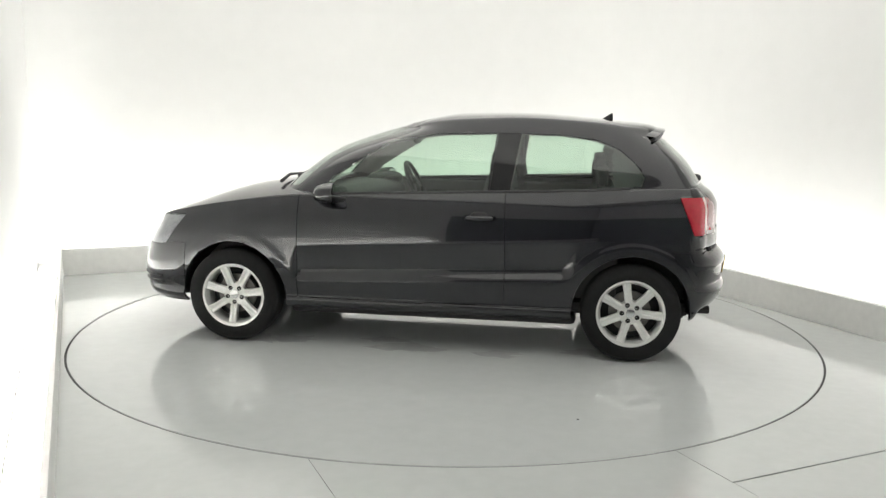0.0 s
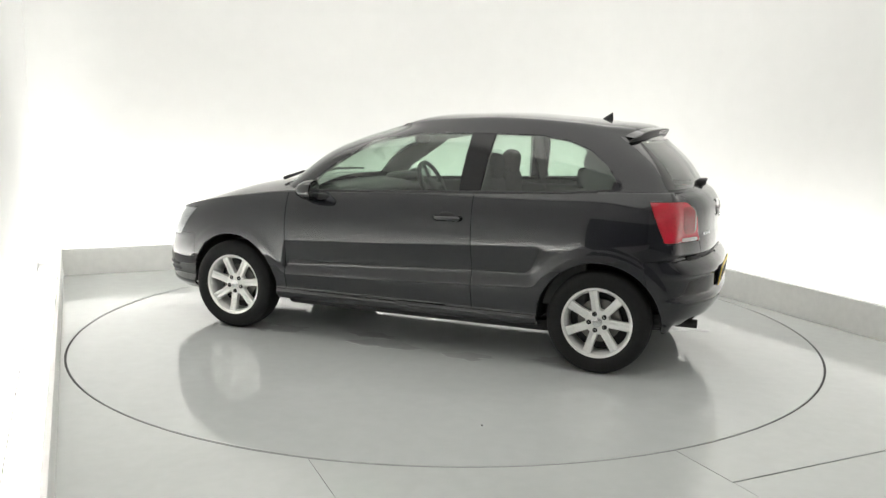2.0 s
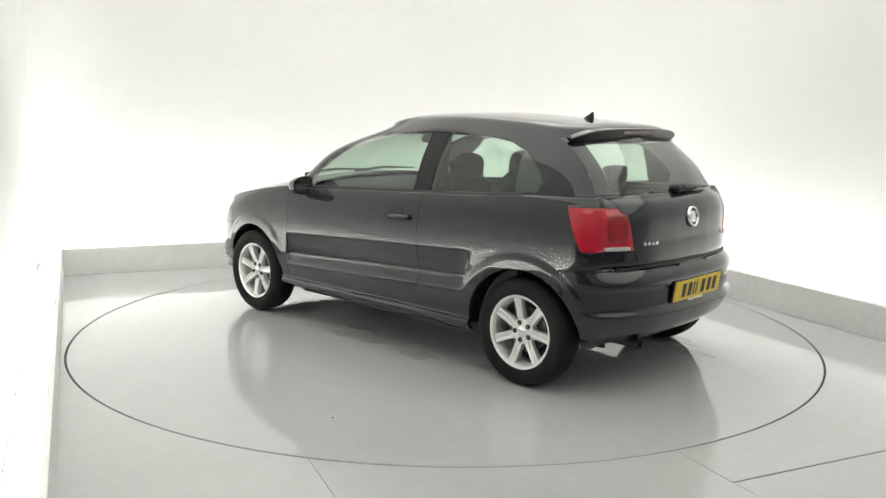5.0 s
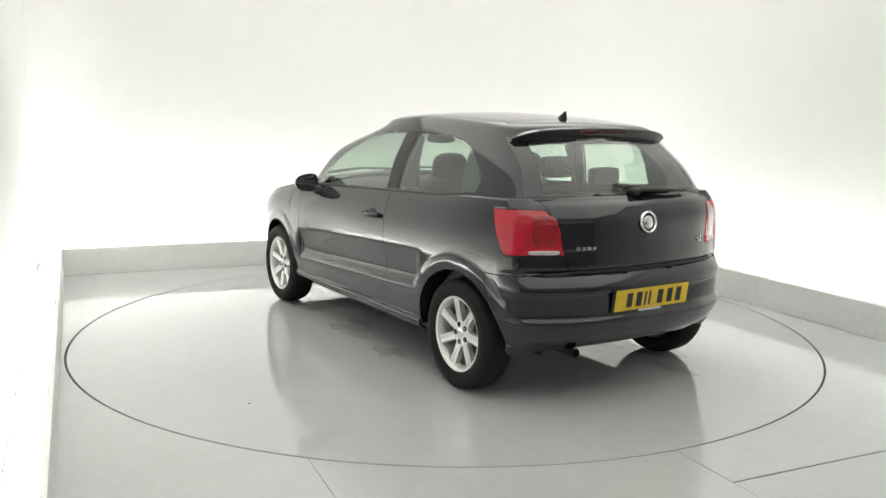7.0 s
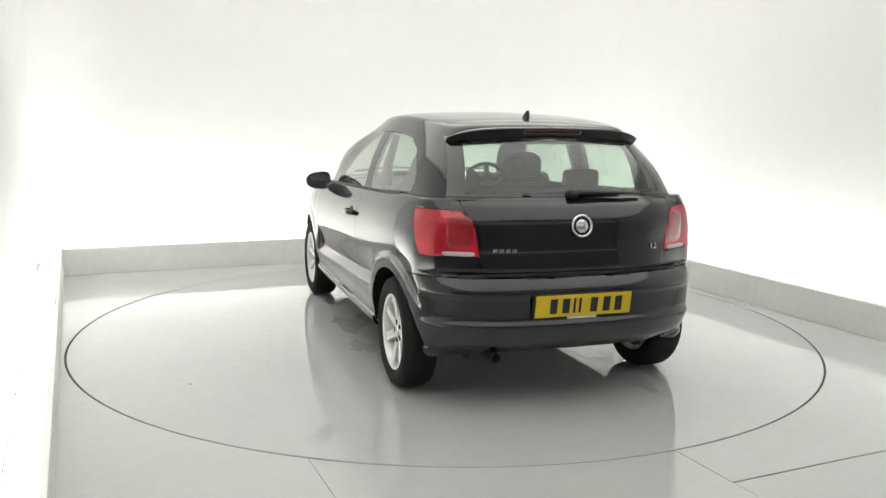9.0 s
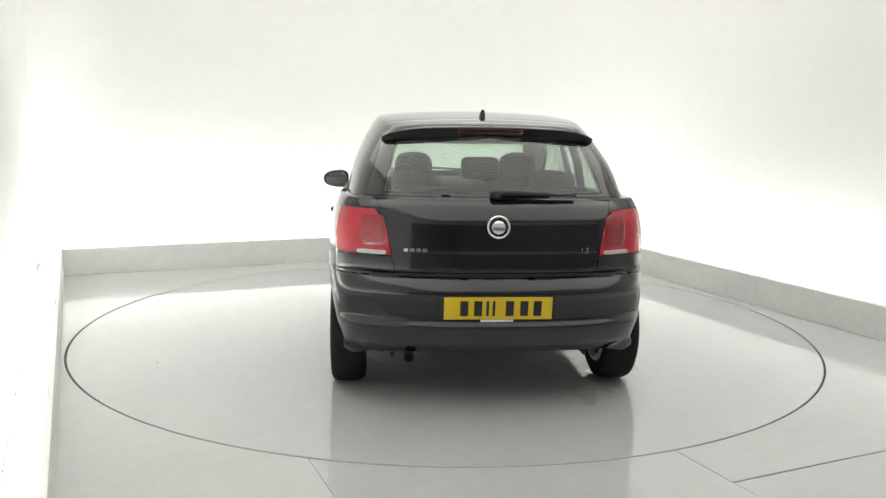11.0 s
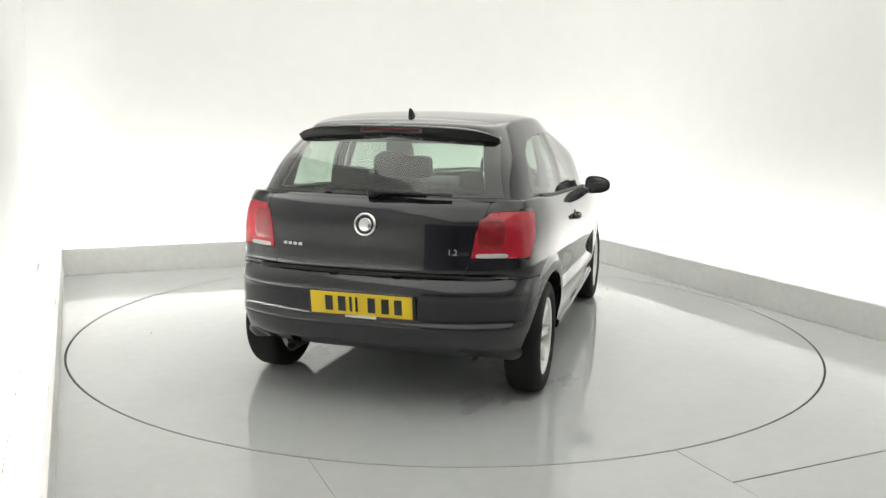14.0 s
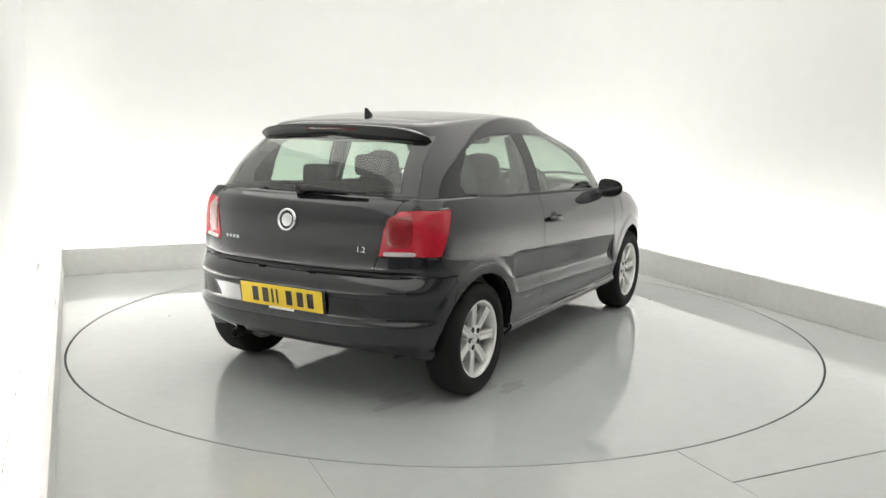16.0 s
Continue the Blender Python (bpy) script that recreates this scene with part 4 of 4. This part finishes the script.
def build_cabin(car):
    def seat(x, y, top):
        bm = bmesh.new()
        blob(bm, (x + 0.28, y, 0.56), (0.27, 0.25, 0.10), 3.2)
        cushion = part("seat", bm, M_SEAT, car, "black cloth front seat", True)
        bm = bmesh.new()
        blob(bm, (0, 0, 0), (0.075, 0.235, 0.30), 3.0)
        b = part("backrest", bm, M_SEAT, cushion, smooth=True)
        b.matrix_basis = pose(x + 0.055, y, 0.79, 0, -12, 0)
        bm = bmesh.new()
        blob(bm, (0, 0, 0), (0.055, 0.118, 0.100), 3.0)
        h = part("headrest", bm, M_SEAT, cushion, smooth=True)
        h.matrix_basis = pose(x, y, top - 0.100, 0, -8, 0)
        for d in (-0.05, 0.05):
            bm = bmesh.new()
            tube(bm, [(x + 0.01, y + d, top - 0.26), (x, y + d, top - 0.12)], 0.007, 8)
            part("headrest_post", bm, M_CHROME, cushion, smooth=True)
    seat(-0.44, 0.345, 1.215)
    seat(-0.34, -0.335, 1.215)
    bm = bmesh.new()
    blob(bm, (-0.78, 0, 0.57), (0.26, 0.60, 0.10), 4)
    bench = part("rear_bench", bm, M_SEAT, car, "black cloth rear bench", True)
    bm = bmesh.new()
    blob(bm, (0, 0, 0), (0.07, 0.60, 0.26), 4)
    b = part("bench_back", bm, M_SEAT, bench, smooth=True)
    b.matrix_basis = pose(-1.03, 0, 0.80, 0, -14, 0)
    for y, z in ((0.0, 1.155), (0.38, 1.085), (-0.38, 1.085)):
        bm = bmesh.new()
        blob(bm, (-1.05, y, z), (0.04, 0.108, 0.062), 5.0)
        part("headrest", bm, M_SEAT, bench, smooth=True)
    bm = bmesh.new()
    box(bm, -1.60, -1.12, -0.56, 0.56, 0.965, 0.985, 0.006)
    part("parcel_shelf", bm, M_TRIM, car, "dark grey parcel shelf")
    bm = bmesh.new()
    blob(bm, (0.62, 0, 0.86), (0.27, 0.68, 0.13), 3.4)
    part("dashboard", bm, M_TRIM, car, "dark grey dashboard", True)
    bm = bmesh.new()
    blob(bm, (0.50, -0.345, 0.985), (0.12, 0.17, 0.045), 2.6)
    part("instrument_hood", bm, M_PLASTIC, car, smooth=True)
    bm = bmesh.new()
    rows = []
    for i in range(41):
        w = 2 * math.pi * i / 40
        rows.append([((0.185 + 0.016 * math.cos(a)) * math.cos(w), (0.185 + 0.016 * math.cos(a)) * math.sin(w), 0.016 * math.sin(a)) for a in (2 * math.pi * j / 10 for j in range(11))])
    grid_mesh(bm, rows)
    bmesh.ops.remove_doubles(bm, verts=bm.verts, dist=1e-5)
    bmesh.ops.recalc_face_normals(bm, faces=bm.faces)
    wheel = part("steering_wheel", bm, M_PLASTIC, car, "black steering wheel", True)
    wheel.matrix_basis = pose(0.26, -0.335, 0.93, 0, -65, 0)
    for a in (0, 180, 270):
        bm = bmesh.new()
        box(bm, 0.03, 0.18, -0.02, 0.02, -0.012, 0.004, 0.004)
        ob = part("steering_spoke", bm, M_PLASTIC, wheel)
        ob.matrix_basis = pose(0, 0, 0, 0, 0, a + 90)
    bm = bmesh.new()
    blob(bm, (0, 0, -0.01), (0.065, 0.065, 0.03), 2.6)
    part("steering_hub", bm, M_PLASTIC, wheel, smooth=True)
    bm = bmesh.new()
    blob(bm, (0.20, 0.0, 1.285), (0.018, 0.115, 0.033), 3)
    mir = part("inside_mirror", bm, M_PLASTIC, car, "black inside mirror", True)
    bm = bmesh.new()
    tube(bm, [(0.22, 0, 1.30), (0.245, 0, 1.335)], 0.010, 8)
    part("mirror_stalk", bm, M_PLASTIC, mir, smooth=True)
    for sign in (1, -1):
        bm = bmesh.new()
        box(bm, -1.15, 0.72, sign * 0.700 - 0.02, sign * 0.700 + 0.02, 0.36, 0.955, 0.012)
        part("door_card", bm, M_TRIM, car, "dark grey door lining")
        bm = bmesh.new()
        tube(bm, [(-0.50, sign * 0.655, 1.02), (-0.475, sign * 0.625, 1.16), (-0.47, sign * 0.575, 1.32)], [0.05, 0.042, 0.04], 10, 0.4)
        part("pillar_lining", bm, M_TRIM, car, smooth=True)
        bm = bmesh.new()
        tube(bm, [(-0.495, sign * 0.69, 0.90), (-0.47, sign * 0.60, 1.26)], 0.022, 8, 0.12)
        part("seat_belt", bm, M_SEAT, car, "black seat belt", True)


def build_small(car):
    # roof aerial
    bm = bmesh.new()
    rows = []
    for z, l, w, dx in ((1.425, 0.038, 0.018, 0.0), (1.443, 0.033, 0.017, -0.004), (1.459, 0.019, 0.014, -0.016), (1.474, 0.008, 0.009, -0.027), (1.479, 0.001, 0.001, -0.030)):
        rows.append([(-1.085 + dx + l * math.cos(a), w * math.sin(a), z) for a in (2 * math.pi * k / 14 for k in range(15))])
    grid_mesh(bm, rows)
    bmesh.ops.recalc_face_normals(bm, faces=bm.faces)
    part("aerial", bm, M_PLASTIC, car, "short black roof aerial", True)
    # front wipers
    for y0, y1 in ((0.50, -0.10), (-0.02, -0.58)):
        bm = bmesh.new()
        tube(bm, [(1.06 - 0.20 * (y0 * y0), y0, 1.006), (1.055, (y0 + y1) / 2, 1.030), (1.035 - 0.2 * y1 * y1, y1, 1.022)], [0.012, 0.010, 0.006], 8)
        part("front_wiper", bm, M_PLASTIC, car, "black front wiper", True)
    # dark bars standing for shaded grooves round the corners of the front bumper
    for sign in (1, -1):
        for z in (0.345, 0.385):
            path = []
            for k in range(25):
                u = 1.6 + 1.5 * k / 24
                x = chain(PLAN, u)[0]
                p = low_point(u, (z - spline(BOTTOM_Z, x)) / (spline(TOP_Z, x) - spline(BOTTOM_Z, x)))
                path.append((p[0], sign * p[1], p[2]))
            bm = bmesh.new()
            tube(bm, path, 0.007, 8)
            part("bumper_groove", bm, M_PLASTIC, car, "dark bar standing for a shaded groove in the bumper corner", True)
    # waist strips under the side windows
    for sign in (1, -1):
        bm = bmesh.new()
        rows = []
        for k in range(60):
            x = 0.66 - 1.86 * k / 59
            z = spline(TOP_Z, x)
            y = side_at(x, z - 0.001)
            rows.append([(x, sign * (y - 0.028), z - 0.004), (x, sign * (y - 0.028), z + 0.010), (x, sign * (y - 0.010), z + 0.010), (x, sign * (y + 0.002), z - 0.001), (x, sign * (y - 0.004), z - 0.012)])
        grid_mesh(bm, rows)
        bmesh.ops.recalc_face_normals(bm, faces=bm.faces)
        part("waist_strip", bm, M_PLASTIC, car, "black rubber waist strip", True)
    # cowl below the windscreen
    bm = bmesh.new()
    rows = []
    for k in range(25):
        t = -1 + k / 12
        rows.append([(1.09 - 0.30 * t * t, 0.64 * t, 0.985 - 0.02 * t * t), (1.05 - 0.30 * t * t, 0.64 * t, 1.0 - 0.02 * t * t), (0.99 - 0.30 * t * t, 0.64 * t, 1.008 - 0.02 * t * t)])
    grid_mesh(bm, rows)
    bmesh.ops.solidify(bm, geom=bm.faces[:], thickness=0.01)
    part("cowl", bm, M_PLASTIC, car, "black plastic windscreen cowl", True)


build_booth()
build_lights()
turntable = build_turntable()
tailgate, rear_bumper, shell_parts = build_shell(car)
for sign in (1, -1):
    for x, turn in ((WHEEL_X, 34), (-WHEEL_X, 22)):
        build_wheel(car, sign, x, turn)
        build_arch(car, sign, x)
    build_mirror(car, sign)
    build_handle(car, sign, shell_parts["door", sign])
build_rear(car, tailgate, rear_bumper, {s: shell_parts["tail_light", s] for s in (1, -1)})
build_under(car)
build_cabin(car)
build_small(car)
motions()
